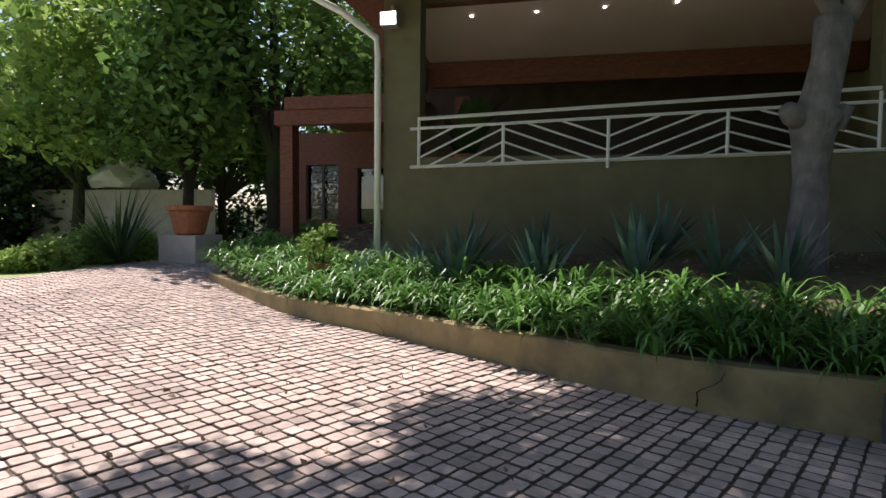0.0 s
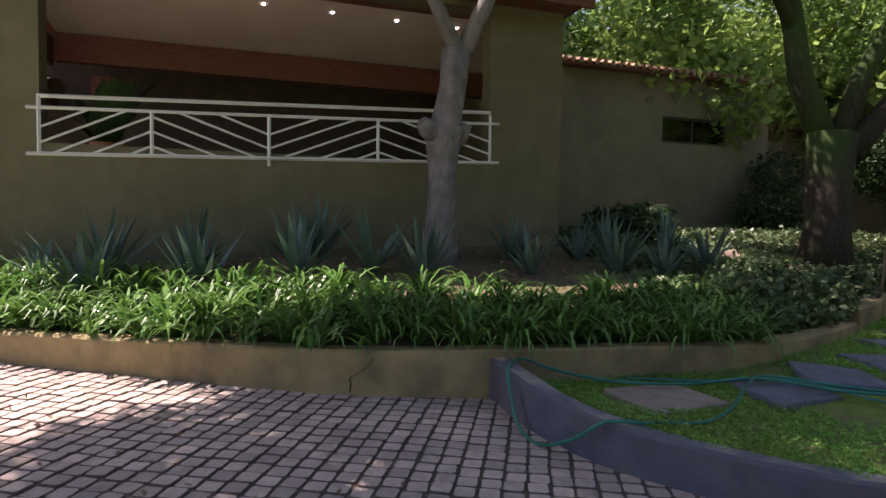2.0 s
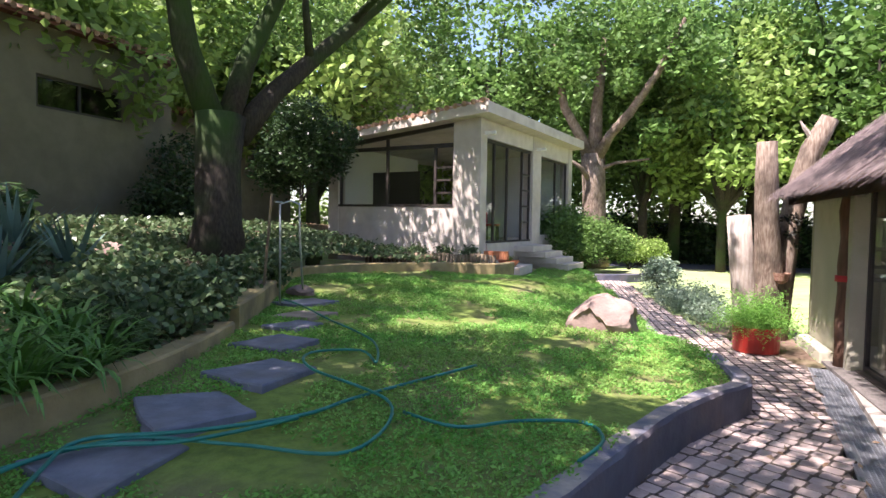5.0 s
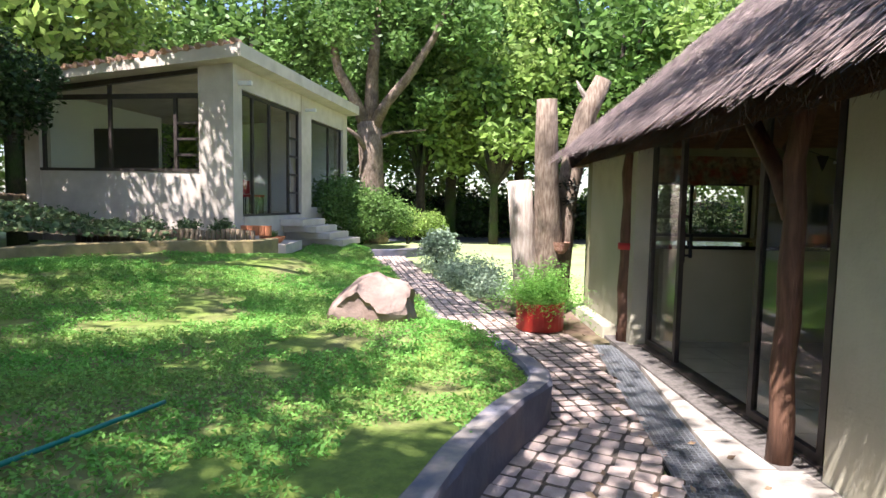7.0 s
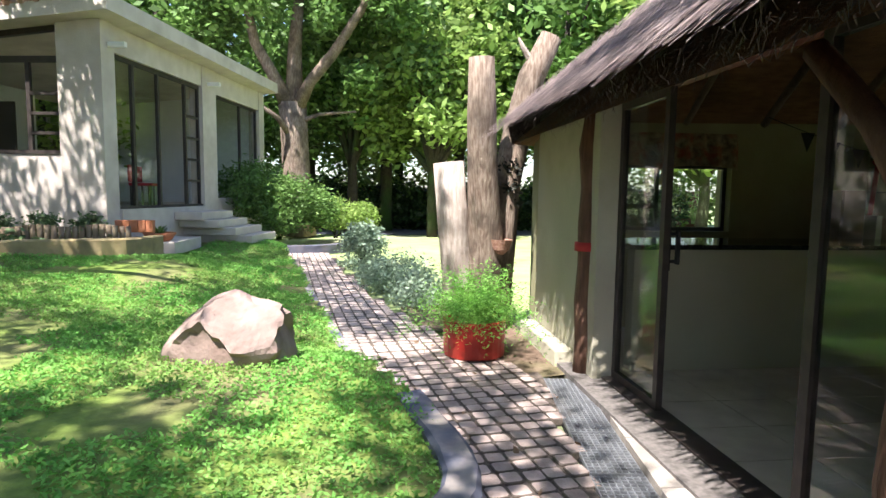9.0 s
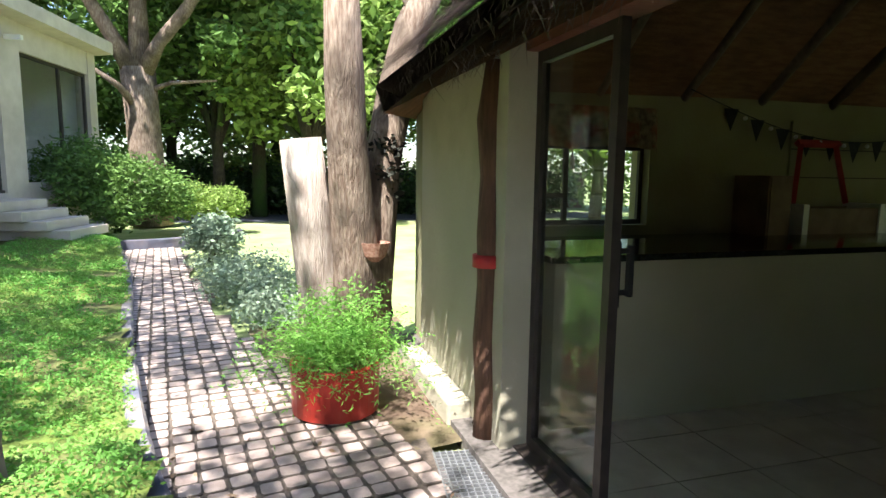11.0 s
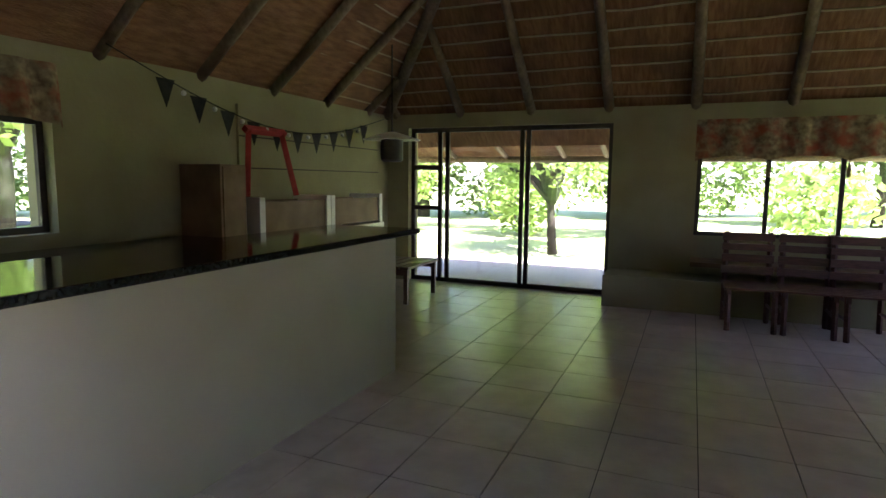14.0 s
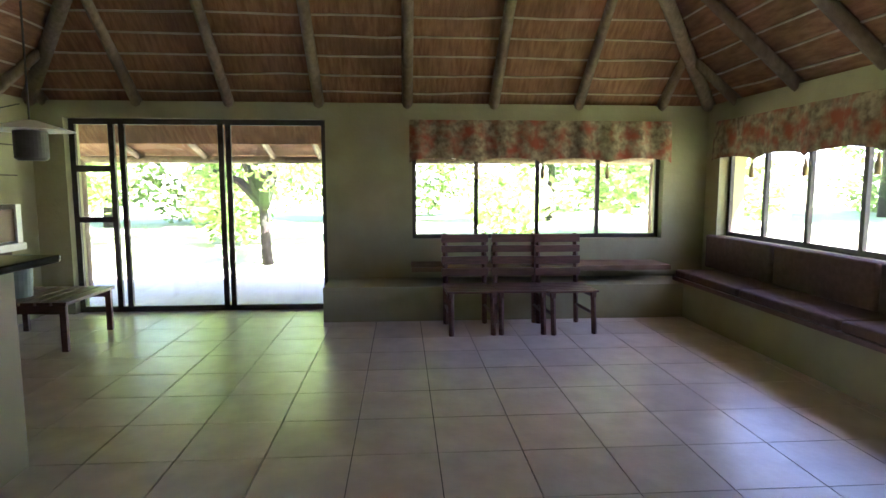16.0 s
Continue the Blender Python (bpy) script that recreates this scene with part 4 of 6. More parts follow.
# glazed doors of the entrance wall
def glazed(name, label, x, y0, y1, z0=0.0, z1=2.12, stiles=(), w=0.055, kind="structure", handle=None):
    d = thing(name, label, "door")
    tagged(d, "", "", "", kind)
    for i, y in enumerate((y0, y1 - w, *stiles)):
        box("stile", (x, x + 0.045, y, y + w, z0, z1), FRAME, d)
    box("top_rail", (x, x + 0.045, y0 + w, y1 - w, z1 - 0.06, z1), FRAME, d)
    box("bottom_rail", (x, x + 0.045, y0 + w, y1 - w, z0, z0 + 0.06), FRAME, d)
    pn = box("pane", (x + 0.02, x + 0.025, y0 + w, y1 - w, z0 + 0.06, z1 - 0.06), GLASS, d)
    if handle:
        bm = bmesh.new()
        add_box(bm, x + 0.10, x + 0.125, handle, handle + 0.03, 0.98, 1.20, 0.004)
        for z in (0.99, 1.17):
            add_box(bm, x + 0.045, x + 0.10, handle + 0.004, handle + 0.026, z, z + 0.02)
        add_box(bm, x + 0.046, x + 0.056, handle - 0.005, handle + 0.035, 0.94, 1.22, 0.003)
        part("handle", bm, BLACK, d, "black pull handle")
    return d


glazed("door_1", "fixed glazed leaf in a dark bronze frame, the neighbouring leaf slid open", X0 + 0.02, 2.56, 3.3, handle=2.57)
glazed("door_2", "dark-framed glazed leaf slid back beside the entrance", X0 - 0.03, 0.42, 1.22)
glazed("door_3", "dark-framed glazed doors further along the entrance wall", X0 - 0.03, -1.7, -0.2, stiles=(-0.95,))
structure(box("door_track", (X0 - 0.06, X0 + 0.1, 0.28, 3.3, -0.008, 0.004), FRAME), "dark door track in the threshold", "threshold")

# far sliding door and windows
d = glazed("door_4", "dark-framed sliding door to the deck, one leaf slid open", X1 + 0.1, 2.38, 5.12, 0, 2.12, stiles=(3.42, 3.5, 4.55, 4.66))
box("transom", (X1 + 0.1, X1 + 0.145, 4.71, 5.07, 1.55, 1.62), FRAME, d)
box("transom", (X1 + 0.1, X1 + 0.145, 4.71, 5.07, 1.0, 1.06), FRAME, d)


def window_x(name, label, x, y0, y1, z0, z1, n):
    d = tagged(thing(name, label, "window"), "", "", "", "structure")
    for i in range(n + 1):
        y = y0 + (y1 - y0 - 0.045) * i / n
        box("stile", (x, x + 0.04, y, y + 0.045, z0, z1), FRAME, d)
    box("sill_frame", (x, x + 0.04, y0, y1, z0 - 0.0, z0 + 0.045), FRAME, d)
    box("head_frame", (x + 0.001, x + 0.039, y0, y1, z1 - 0.05, z1), FRAME, d)
    box("pane", (x + 0.018, x + 0.022, y0 + 0.045, y1 - 0.045, z0 + 0.045, z1 - 0.05), GLASS, d)
    return d


window_x("window_4", "four-light window in a dark frame in the far wall", X1 + 0.12, -1.45, 1.43, 0.8, 2.08, 4)


def window_y(name, label, y, x0, x1, z0, z1, n):
    d = tagged(thing(name, label, "window"), "", "", "", "structure")
    for i in range(n + 1):
        x = x0 + (x1 - x0 - 0.045) * i / n
        box("stile", (x, x + 0.045, y, y + 0.04, z0, z1), FRAME, d)
    box("sill_frame", (x0, x1, y + 0.001, y + 0.039, z0, z0 + 0.045), FRAME, d)
    box("head_frame", (x0, x1, y + 0.001, y + 0.039, z1 - 0.05, z1), FRAME, d)
    box("pane", (x0 + 0.045, x1 - 0.045, y + 0.018, y + 0.022, z0 + 0.045, z1 - 0.05), GLASS, d)
    return d


window_y("window_5", "six-light window in a dark frame over the bench", Y0 - 0.15, 4.6, 8.45, 0.85, 2.05, 6)
w5 = window_y("window_6", "two-light window in a dark frame behind the counter", Y1 + 0.1, 2.3, 4.02, 1.02, 1.8, 2)
box("transom", (2.34, 3.14, Y1 + 0.102, Y1 + 0.138, 1.28, 1.33), FRAME, w5)


def valance(label, p, q, drop, n, flip=1):
    """A gathered cloth strip from p to q with scallops and tassels."""
    v = thing("valance", label, "valance", "cloth valances")
    p, q = Vector(p), Vector(q)
    d = q - p
    s = Vector((0, 0, 1)).cross(d.normalized()) * flip
    V, F, m = [], [], 90
    for i in range(m + 1):
        t = i / m
        sc = abs(math.sin(math.pi * n * t)) ** 0.5
        low = drop * (1.12 - 0.14 * sc)
        o = s * (0.02 * math.sin(60 * t) + 0.05)
        V += [p + d * t + o * 0.6, p + d * t + o + Vector((0, 0, -low * 0.5)), p + d * t + o * 1.2 + Vector((0, 0, -low))]
        if i:
            b = 3 * i
            F += [(b - 3, b, b + 1, b - 2), (b - 2, b + 1, b + 2, b - 1)]
    raw("cloth", V, F, FABRIC, v, smooth=True)
    for i in range(1, n):
        c = p + d * (i / n) + s * 0.06 + Vector((0, 0, -drop * 1.12))
        tube("tassel", [c, c + Vector((0, 0, -0.05)), c + Vector((0, 0, -0.1)), c + Vector((0, 0, -0.17))], [0.006, 0.012, 0.025, 0.022], GOLD, v, n=8)
    return v


valance("floral olive and rust cloth valance over the far window", (X1 - 0.01, -1.5, 2.12), (X1 - 0.01, 1.46, 2.12), 0.42, 4, 1)
valance("floral olive and rust cloth valance over the bench window", (8.5, Y0 + 0.01, 2.1), (3.9, Y0 + 0.01, 2.1), 0.40, 6, -1)
valance("floral olive and rust cloth valance over the counter-side window", (2.2, Y1 - 0.01, 2.15), (4.05, Y1 - 0.01, 2.15), 0.38, 2, -1)

# counter
counter = thing("counter", "long plastered bar counter with a black granite top", "counter")
box("front", (1.95, 5.125, 3.43, 3.56, -0.012, 1.00), BARWALL, counter)
box("end_panel", (4.98, 5.125, 3.56, 4.1, -0.012, 1.00), BARWALL, counter)
box("worktop", (1.9, 5.42, 3.37, 4.15, 1.0, 1.04), GRANITE, counter, "polished black granite top", bevel=0.008)

# back counter, boxes, easel, bunting
bc = thing("back_counter", "low counter with a black granite top along the window wall", "counter")
box("base", (1.95, 5.3, 4.98, Y1 - 0.004, -0.012, 0.88), LAPA_IN, bc)
box("worktop", (1.93, 5.32, 4.93, Y1 - 0.004, 0.88, 0.92), GRANITE, bc, bevel=0.006)
cab = thing("side_cabinet", "tall narrow brown timber cabinet against the wall", "cabinet")
box("body", (5.06, 5.36, 5.0, Y1 - 0.005, -0.012, 1.52), BOARD, cab, bevel=0.006)
box("door", (5.08, 5.34, 4.985, 4.999, 0.1, 1.50), BOARD, cab)
crate = thing("bar_crate", "long brown crate of boards with white end strips on a stand", "crate")
for x0, x1 in ((5.48, 6.5), (6.58, 7.6)):
    box("front_board", (x0, x1, 4.95, 4.98, 0.92, 1.2), BOARD, crate)
    box("back_board", (x0, x1, 5.3, 5.33, 0.92, 1.2), BOARD, crate)
    for x in (x0, x1):
        box("end_board", (x - 0.035, x + 0.035, 4.93, 5.35, 0.90, 1.24), WHITE, crate)
box("bottom_board", (5.45, 7.63, 4.9, 5.35, 0.84, 0.90), WHITE, crate)
box("stand", (5.5, 7.58, 5.0, 5.3, -0.012, 0.84), DARK, crate)
tagged(structure(box("wall_panel", (5.75, 8.4, Y1 - 0.03, Y1 - 0.002, 1.2, 2.1), LAPA_IN), "panel of three wide painted boards on the wall"), "", "panel")
for z in (1.5, 1.8):
    structure(box("wall_panel_joint", (5.75, 8.4, Y1 - 0.036, Y1 - 0.031, z, z + 0.012), DARK), "dark joint between wall boards", "panel")
easel = thing("easel", "red-painted wooden A-frame standing on the crate", "easel")
for a, b in (((5.62, 5.22, 1.24), (5.75, 5.30, 1.86)), ((6.34, 5.22, 1.24), (6.22, 5.30, 1.86))):
    bar("leg", a, b, 0.035, easel, REDPAINT)
bar("top_bar", (5.7, 5.3, 1.86), (6.27, 5.3, 1.86), 0.04, easel, REDPAINT)
bun = thing("bunting", "string of black triangular pennants with small white lights", "bunting")
A, B = Vector((4.35, 5.32, 2.34)), Vector((8.3, 5.28, 2.2))
BP = [A.lerp(B, i / 24) + Vector((0, 0, -0.38 * math.sin(math.pi * i / 24))) for i in range(25)]
tube("cord", BP, 0.005, BLACK, bun, n=4)
for i in range(3, 22):
    if i % 2:
        p = BP[i]
        raw("pennant", [p + Vector((-0.09, 0, 0)), p + Vector((0.09, 0, 0)), p + Vector((0.01, 0.01, -0.22)), p + Vector((-0.09, 0.004, 0)), p + Vector((0.09, 0.004, 0)), p + Vector((0.01, 0.014, -0.22))], [(0, 1, 2), (5, 4, 3)], BLACK, bun)
    else:
        bm = bmesh.new()
        bmesh.ops.create_uvsphere(bm, u_segments=8, v_segments=6, radius=0.022)
        part("bulb", bm, WHITE, bun, smooth=True).location = BP[i] + Vector((0, -0.01, -0.04))

# lamp, table, bin
def turned(profile, seg=28):
    bm = bmesh.new()
    rings = [[bm.verts.new((r * math.cos(a), r * math.sin(a), z)) for a in [2 * math.pi * k / seg for k in range(seg)]] for r, z in profile]
    for r0, r1 in zip(rings, rings[1:]):
        for k in range(seg):
            bm.faces.new((r0[k], r0[(k + 1) % seg], r1[(k + 1) % seg], r1[k]))
    bm.faces.new(rings[0][::-1])
    bm.faces.new(rings[-1])
    return bm


lamp = thing("pendant_lamp", "hanging flat white disc lampshade on a thin rod", "lamp", at=(7.55, 4.75, 1.92))
bm = bmesh.new()
bmesh.ops.create_cone(bm, cap_ends=True, segments=32, radius1=0.34, radius2=0.05, depth=0.09)
part("shade", bm, WHITE, lamp, smooth=False)
part("body", turned([(0.10, -0.3), (0.13, -0.28), (0.13, -0.05), (0.05, 0.0)]), FRAME, lamp)
tube("rod", [(0, 0, 0.04), (0, 0, 1.5)], 0.01, FRAME, lamp, n=6)
tb = thing("slatted_bench", "low slatted brown timber bench by the sliding door", "bench", at=(7.62, 4.72, 0))
for i in range(6):
    box("slat", (-0.42, 0.42, -0.36 + 0.13 * i, -0.25 + 0.13 * i, 0.40, 0.43), CHAIRWOOD, tb, bevel=0.004)
for x in (-0.4, 0.36):
    box("rail", (x, x + 0.04, -0.34, 0.5, 0.33, 0.40), CHAIRWOOD, tb)
    for y in (-0.34, 0.44):
        box("leg", (x, x + 0.04, y, y + 0.05, 0, 0.33), CHAIRWOOD, tb)
bn = thing("bin", "grey-green cylindrical bin standing on the slatted bench", "bin", at=(7.5, 4.95, 0.43))
bm = bmesh.new()
bmesh.ops.create_cone(bm, cap_ends=True, segments=24, radius1=0.13, radius2=0.15, depth=0.36, matrix=Matrix.Translation((0, 0, 0.18)))
part("body", bm, mat("grey_green_plastic", (0.14, 0.18, 0.16), (0.18, 0.22, 0.20), 9, 0.5), bn, smooth=False)


# slatted chairs
def slat_chair():
    c = thing("dining_chair", "dark red-brown wooden chair with slatted back and seat", "chair", "row of slatted chairs")
    for y in (-0.22, 0.18):
        bar("back_leg", (0.28, y + 0.02, 0.0), (0.37, y + 0.02, 0.93), 0.026, c, CHAIRWOOD)
        bar("front_leg", (-0.2, y + 0.02, 0.0), (-0.14, y + 0.02, 0.42), 0.026, c, CHAIRWOOD)
        box("seat_rail", (-0.18, 0.32, y, y + 0.035, 0.36, 0.41), CHAIRWOOD, c)
        bar("stretcher", (-0.17, y + 0.02, 0.2), (0.3, y + 0.02, 0.2), 0.018, c, CHAIRWOOD)
    for i in range(6):
        box("seat_slat", (-0.2 + 0.085 * i, -0.13 + 0.085 * i, -0.24, 0.24, 0.411, 0.43), CHAIRWOOD, c, bevel=0.003)
    for z, h in ((0.50, 0.08), (0.62, 0.08), (0.74, 0.07), (0.84, 0.08)):
        box("back_slat", (0.30 + 0.09 * (z - 0.45), 0.325 + 0.09 * (z - 0.45), -0.24, 0.24, z, z + h), CHAIRWOOD, c, bevel=0.004)
    return c


ch = slat_chair()
ch.matrix_world = pose(7.72, 0.90, -0.012, 0, 0, 2)
copy_thing(ch, pose(7.72, 0.41, -0.012, 0, 0, -2))
copy_thing(ch, pose(7.70, -0.06, -0.012, 0, 0, 4))

# deck and far veranda roof
deck = structure(box("deck", (X1 + 0.3, 12.0, 1.0, 6.3, -0.3, -0.10), DARK), "weathered timber deck outside the sliding door", "deck")
vr = thing("deck_roof", "low thatched eave over the deck on round poles", "roof")
raw("thatch_slope", [(X1 + 0.25, -2.4, 2.5), (X1 + 0.25, 6.2, 2.5), (10.9, 6.2, 1.98), (10.9, -2.4, 1.98), (X1 + 0.25, -2.4, 2.3), (X1 + 0.25, 6.2, 2.3), (10.9, 6.2, 1.78), (10.9, -2.4, 1.78)],
    [(0, 3, 2, 1), (4, 5, 6, 7), (2, 3, 7, 6), (0, 1, 5, 4), (1, 2, 6, 5), (3, 0, 4, 7)], THATCH_IN, vr)
for y in (2.7, 3.35, 4.3, 5.2, 0.8, -0.3, -1.3):
    tube("pole", [(X1 + 0.32, y, 2.24), (10.8, y, 1.77)], 0.04, POLE, vr, n=8)
tube("edge_pole", [(10.7, -2.3, 1.76), (10.7, 6.1, 1.76)], 0.05, POLE, vr, n=8)
for y in (-2.2, 6.0):
    tube("post", [(10.7, y, -0.1), (10.7, y, 1.74)], 0.07, POLE, vr, n=8)

# ---- garden things ----
def block(name, quad, z, h, material, label, seed=0, group="stepping stones"):
    """A rough flat slab on four corners."""
    rng = random.Random(seed)
    P = []
    for i in range(4):
        a, b = Vector((*quad[i], 0)), Vector((*quad[(i + 1) % 4], 0))
        for k in range(3):
            p = a.lerp(b, k / 3)
            P.append((p.x + rng.uniform(-0.02, 0.02), p.y + rng.uniform(-0.02, 0.02)))
    cx, cy = sum(p[0] for p in P) / 12, sum(p[1] for p in P) / 12
    bm = bmesh.new()
    lo = [bm.verts.new((x - cx, y - cy, -0.05)) for x, y in P]
    mid = [bm.verts.new((x - cx, y - cy, h - 0.01)) for x, y in P]
    hi = [bm.verts.new(((x - cx) * 0.97, (y - cy) * 0.97, h + rng.uniform(-0.003, 0.003))) for x, y in P]
    for r0, r1 in ((lo, mid), (mid, hi)):
        for k in range(12):
            bm.faces.new((r0[k], r0[(k + 1) % 12], r1[(k + 1) % 12], r1[k]))
    c = bm.verts.new((0, 0, h))
    for k in range(12):
        bm.faces.new((hi[k], hi[(k + 1) % 12], c))
    bmesh.ops.recalc_face_normals(bm, faces=bm.faces)
    ob = part(name, bm, material)
    ob.location = (cx, cy, z)
    return tagged(ob, label, "stepping stone", group)


SLABS = [((-3.66, -3.57), (-3.64, -2.92), (-3.06, -2.84), (-3.0, -3.58), 1), ((-3.55, -2.42), (-3.25, -1.9), (-2.9, -1.9), (-2.85, -2.55), 0), ((-3.75, -1.55), (-3.3, -1.2), (-2.8, -1.45), (-3.1, -1.95), 0),
         ((-3.65, -1.0), (-3.4, -0.45), (-2.95, -0.55), (-3.0, -1.15), 0), ((-4.15, -0.1), (-4.0, 0.45), (-3.5, 0.42), (-3.55, -0.15), 0), ((-4.5, 0.8), (-4.3, 1.25), (-3.95, 1.2), (-4.0, 0.75), 0),
         ((-4.9, 1.5), (-4.75, 2.0), (-4.3, 2.1), (-4.35, 1.55), 1), ((-5.6, 2.5), (-5.3, 3.1), (-4.8, 3.0), (-5.0, 2.4), 0)]
for i, (*q, br) in enumerate(SLABS):
    cx, cy = sum(p[0] for p in q) / 4, sum(p[1] for p in q) / 4
    block("stepping_stone", q, float(lawn_z(cx, cy)), 0.045, STONE_BR if br else STONE, "brown square stepping stone set in the lawn" if br else "blue-grey flat stepping stone set in the lawn", i)


def lump(name, r, sx, sy, sz, material, label, cat, loc, seed=0, rough=0.25, sub=4, rz=0, group=""):
    bm = bmesh.new()
    bmesh.ops.create_icosphere(bm, subdivisions=sub, radius=1)
    off = Vector((seed * 3.7, seed * 1.3, 0))
    for v in bm.verts:
        n = v.co.copy()
        k = 1 + rough * noise.noise(n * 1.3 + off) + rough * 0.4 * noise.noise(n * 3.1 + off)
        # flat facets
        for f in (Vector((0.5, -0.6, 0.62)), Vector((-0.7, -0.3, 0.65)), Vector((0.2, 0.8, 0.55)), Vector((0.9, 0.1, 0.3)), Vector((-0.1, -1, 0.1))):
            f.normalize()
            d = (n * k).dot(f)
            if d > 0.72:
                v.co = n * k - f * (d - 0.72) * 0.8
                break
        else:
            v.co = n * k
        v.co = Vector((v.co.x * sx, v.co.y * sy, max(v.co.z, -0.55) * sz)) * r
    ob = part(name, bm, material, smooth=False)
    ob.matrix_world = pose(*loc, 0, 0, rz)
    return tagged(ob, label, cat, group)


lump("boulder", 0.45, 1.0, 0.74, 0.72, ROCK, "large pinkish angular boulder on the lawn beside the path", "rock", (-1.07, 3.04, 0.42), 2, 0.26, rz=-14)
for i, (x, y, s) in enumerate(((-7.6, 1.6, 0.22), (-6.9, 0.9, 0.16), (-6.2, 2.7, 0.14), (-8.2, 0.6, 0.18))):
    lump("bed_stone", s, 1.2, 0.8, 0.7, ROCK, "brown stone lying in the planting bed", "rock", (x, y, float(soil_z(x, y)) + 0.05), i, 0.3, 3, 40 * i, "stones in the bed")
lump("lawn_stone", 0.2, 1.3, 0.7, 0.5, ROCK, "low brown stone against the upper bed wall", "rock", (-5.6, 3.2, 0.5), 9, 0.3, 3)

bowl = thing("planter_bowl", "shallow terracotta bowl of green leaves on the low landing", "plant pot", at=(-3.92, 9.75, 0.52))
part("bowl", turned([(0.14, 0), (0.20, 0.03), (0.25, 0.11), (0.27, 0.12), (0.27, 0.15), (0.23, 0.15), (0.22, 0.12)], 24), TERRA, bowl)
v, f_ = blades([(0, 0, 0.12, 1)], 46, 0.2, 0.03, 91, droop=0.9, spread=1.0, seg=3)
raw("foliage", v, f_, LEAF, bowl, "", "stuff")

# hoses
HP = [(-2.9, -4.4, 0.10), (-2.75, -4.27, 0.25), (-2.95, -4.17, 0.45), (-3.15, -3.95, 0.44), (-3.3, -3.6, 0.33), (-3.35, -3.0, 0.33), (-3.3, -2.4, 0.36), (-2.9, -1.8, 0.4), (-2.1, -1.3, 0.37), (-1.6, -0.6, 0.38)]
h1 = thing("garden_hose", "dark green garden hose looping over the kerb and across the lawn", "hose", "garden hoses")
tube("hose", [tuple(p) for p in smooth_line([(-2.48, -1.48, 0.41), (-2.84, -2.0, 0.40), (-3.33, -2.3, 0.39), (-3.44, -2.9, 0.36), (-3.66, -3.5, 0.37), (-3.95, -3.86, 0.42), (-4.02, -4.1, 0.505), (-3.75, -4.36, 0.50), (-3.55, -4.42, 0.33), (-3.42, -4.43, 0.18), (-3.12, -4.42, 0.14), (-2.85, -4.32, 0.26), (-2.66, -4.2, 0.43), (-2.6, -4.0, 0.42), (-2.71, -3.8, 0.37), (-2.62, -3.5, 0.37), (-2.8, -3.1, 0.37), (-3.2, -2.55, 0.38), (-3.35, -2.2, 0.40), (-2.9, -1.9, 0.41), (-2.5, -1.4, 0.40), (-2.35, -0.9, 0.40), (-1.9, 0.3, 0.38)], 0.08)], 0.0125, HOSE, h1, n=8)
h2 = thing("garden_hose", "thin green garden hose lying in loops across the lawn", "hose", "garden hoses")
tube("hose", [tuple(p) for p in smooth_line([(-3.95, -3.2, 0.30), (-3.6, -2.7, 0.33), (-3.2, -2.1, 0.39), (-2.6, -1.9, 0.38), (-2.0, -1.7, 0.36), (-2.1, -1.0, 0.41), (-2.9, -0.7, 0.49), (-3.15, -0.3, 0.50), (-2.9, 0.1, 0.46), (-2.6, -0.2, 0.45), (-3.0, 0.5, 0.47), (-3.9, 1.2, 0.50), (-4.6, 1.75, 0.53), (-5.05, 2.0, 0.55)], 0.08)], 0.011, HOSE, h2, n=8)
h3 = thing("garden_hose", "short end of green hose lying near the kerb", "hose", "garden hoses")
tube("hose", [tuple(p) for p in smooth_line([(-0.85, -1.25, 0.31), (-0.75, -0.9, 0.32), (-0.9, -0.6, 0.31), (-1.3, -0.8, 0.33), (-1.6, -1.1, 0.35), (-2.0, -1.0, 0.36)], 0.08)], 0.012, HOSE, h3, n=8)

tap = thing("standpipe", "grey standpipe with a tap and an upright stick beside the bed", "tap", at=(-5.25, 2.2, 0.45))
tube("riser", [(0, 0, 0), (0, 0, 1.35), (0.1, 0.1, 1.4), (0.2, 0.15, 1.36), (0.2, 0.16, 1.0), (0.24, 0.18, 0.2)], 0.014, STEEL, tap, n=8)
tube("stick", [(-0.35, 0.1, 0.1), (-0.22, 0.12, 1.5)], 0.02, POLE, tap, n=6)
tube("handle", [(-0.02, -0.08, 1.38), (-0.02, 0.08, 1.38)], 0.012, STEEL, tap, n=6)

# red pot with fern
pot = thing("plant_pot", "large red pot overflowing with feathery fern beside the path", "plant pot", at=(0.79, 4.2, -0.05))


part("pot", turned([(0.25, 0), (0.28, 0.015), (0.285, 0.2), (0.29, 0.33), (0.275, 0.34), (0.265, 0.29)]), RED, pot, smooth=False)
rng = np.random.default_rng(3)
P, sp = [], []
for k in range(420):
    a, e = rng.uniform(0, 2 * math.pi), rng.uniform(0.1, 1.35)
    L_ = rng.uniform(0.3, 0.72)
    for t in np.linspace(0.15, 1, 34):
        c = np.array([math.cos(a) * math.cos(e), math.sin(a) * math.cos(e), math.sin(e)]) * L_ * t * 1.2
        c[2] = 0.32 + c[2] * 0.72 - 0.2 * (L_ * t * math.cos(e)) ** 2 * 4 * t
        P.append(c + rng.normal(size=3) * 0.022)
v, f_ = leaves(np.array(P), 0.020, 4, shape=0.22)
raw("fern", v, f_, FERN, pot, "bright green feathery fern fronds", "stuff")

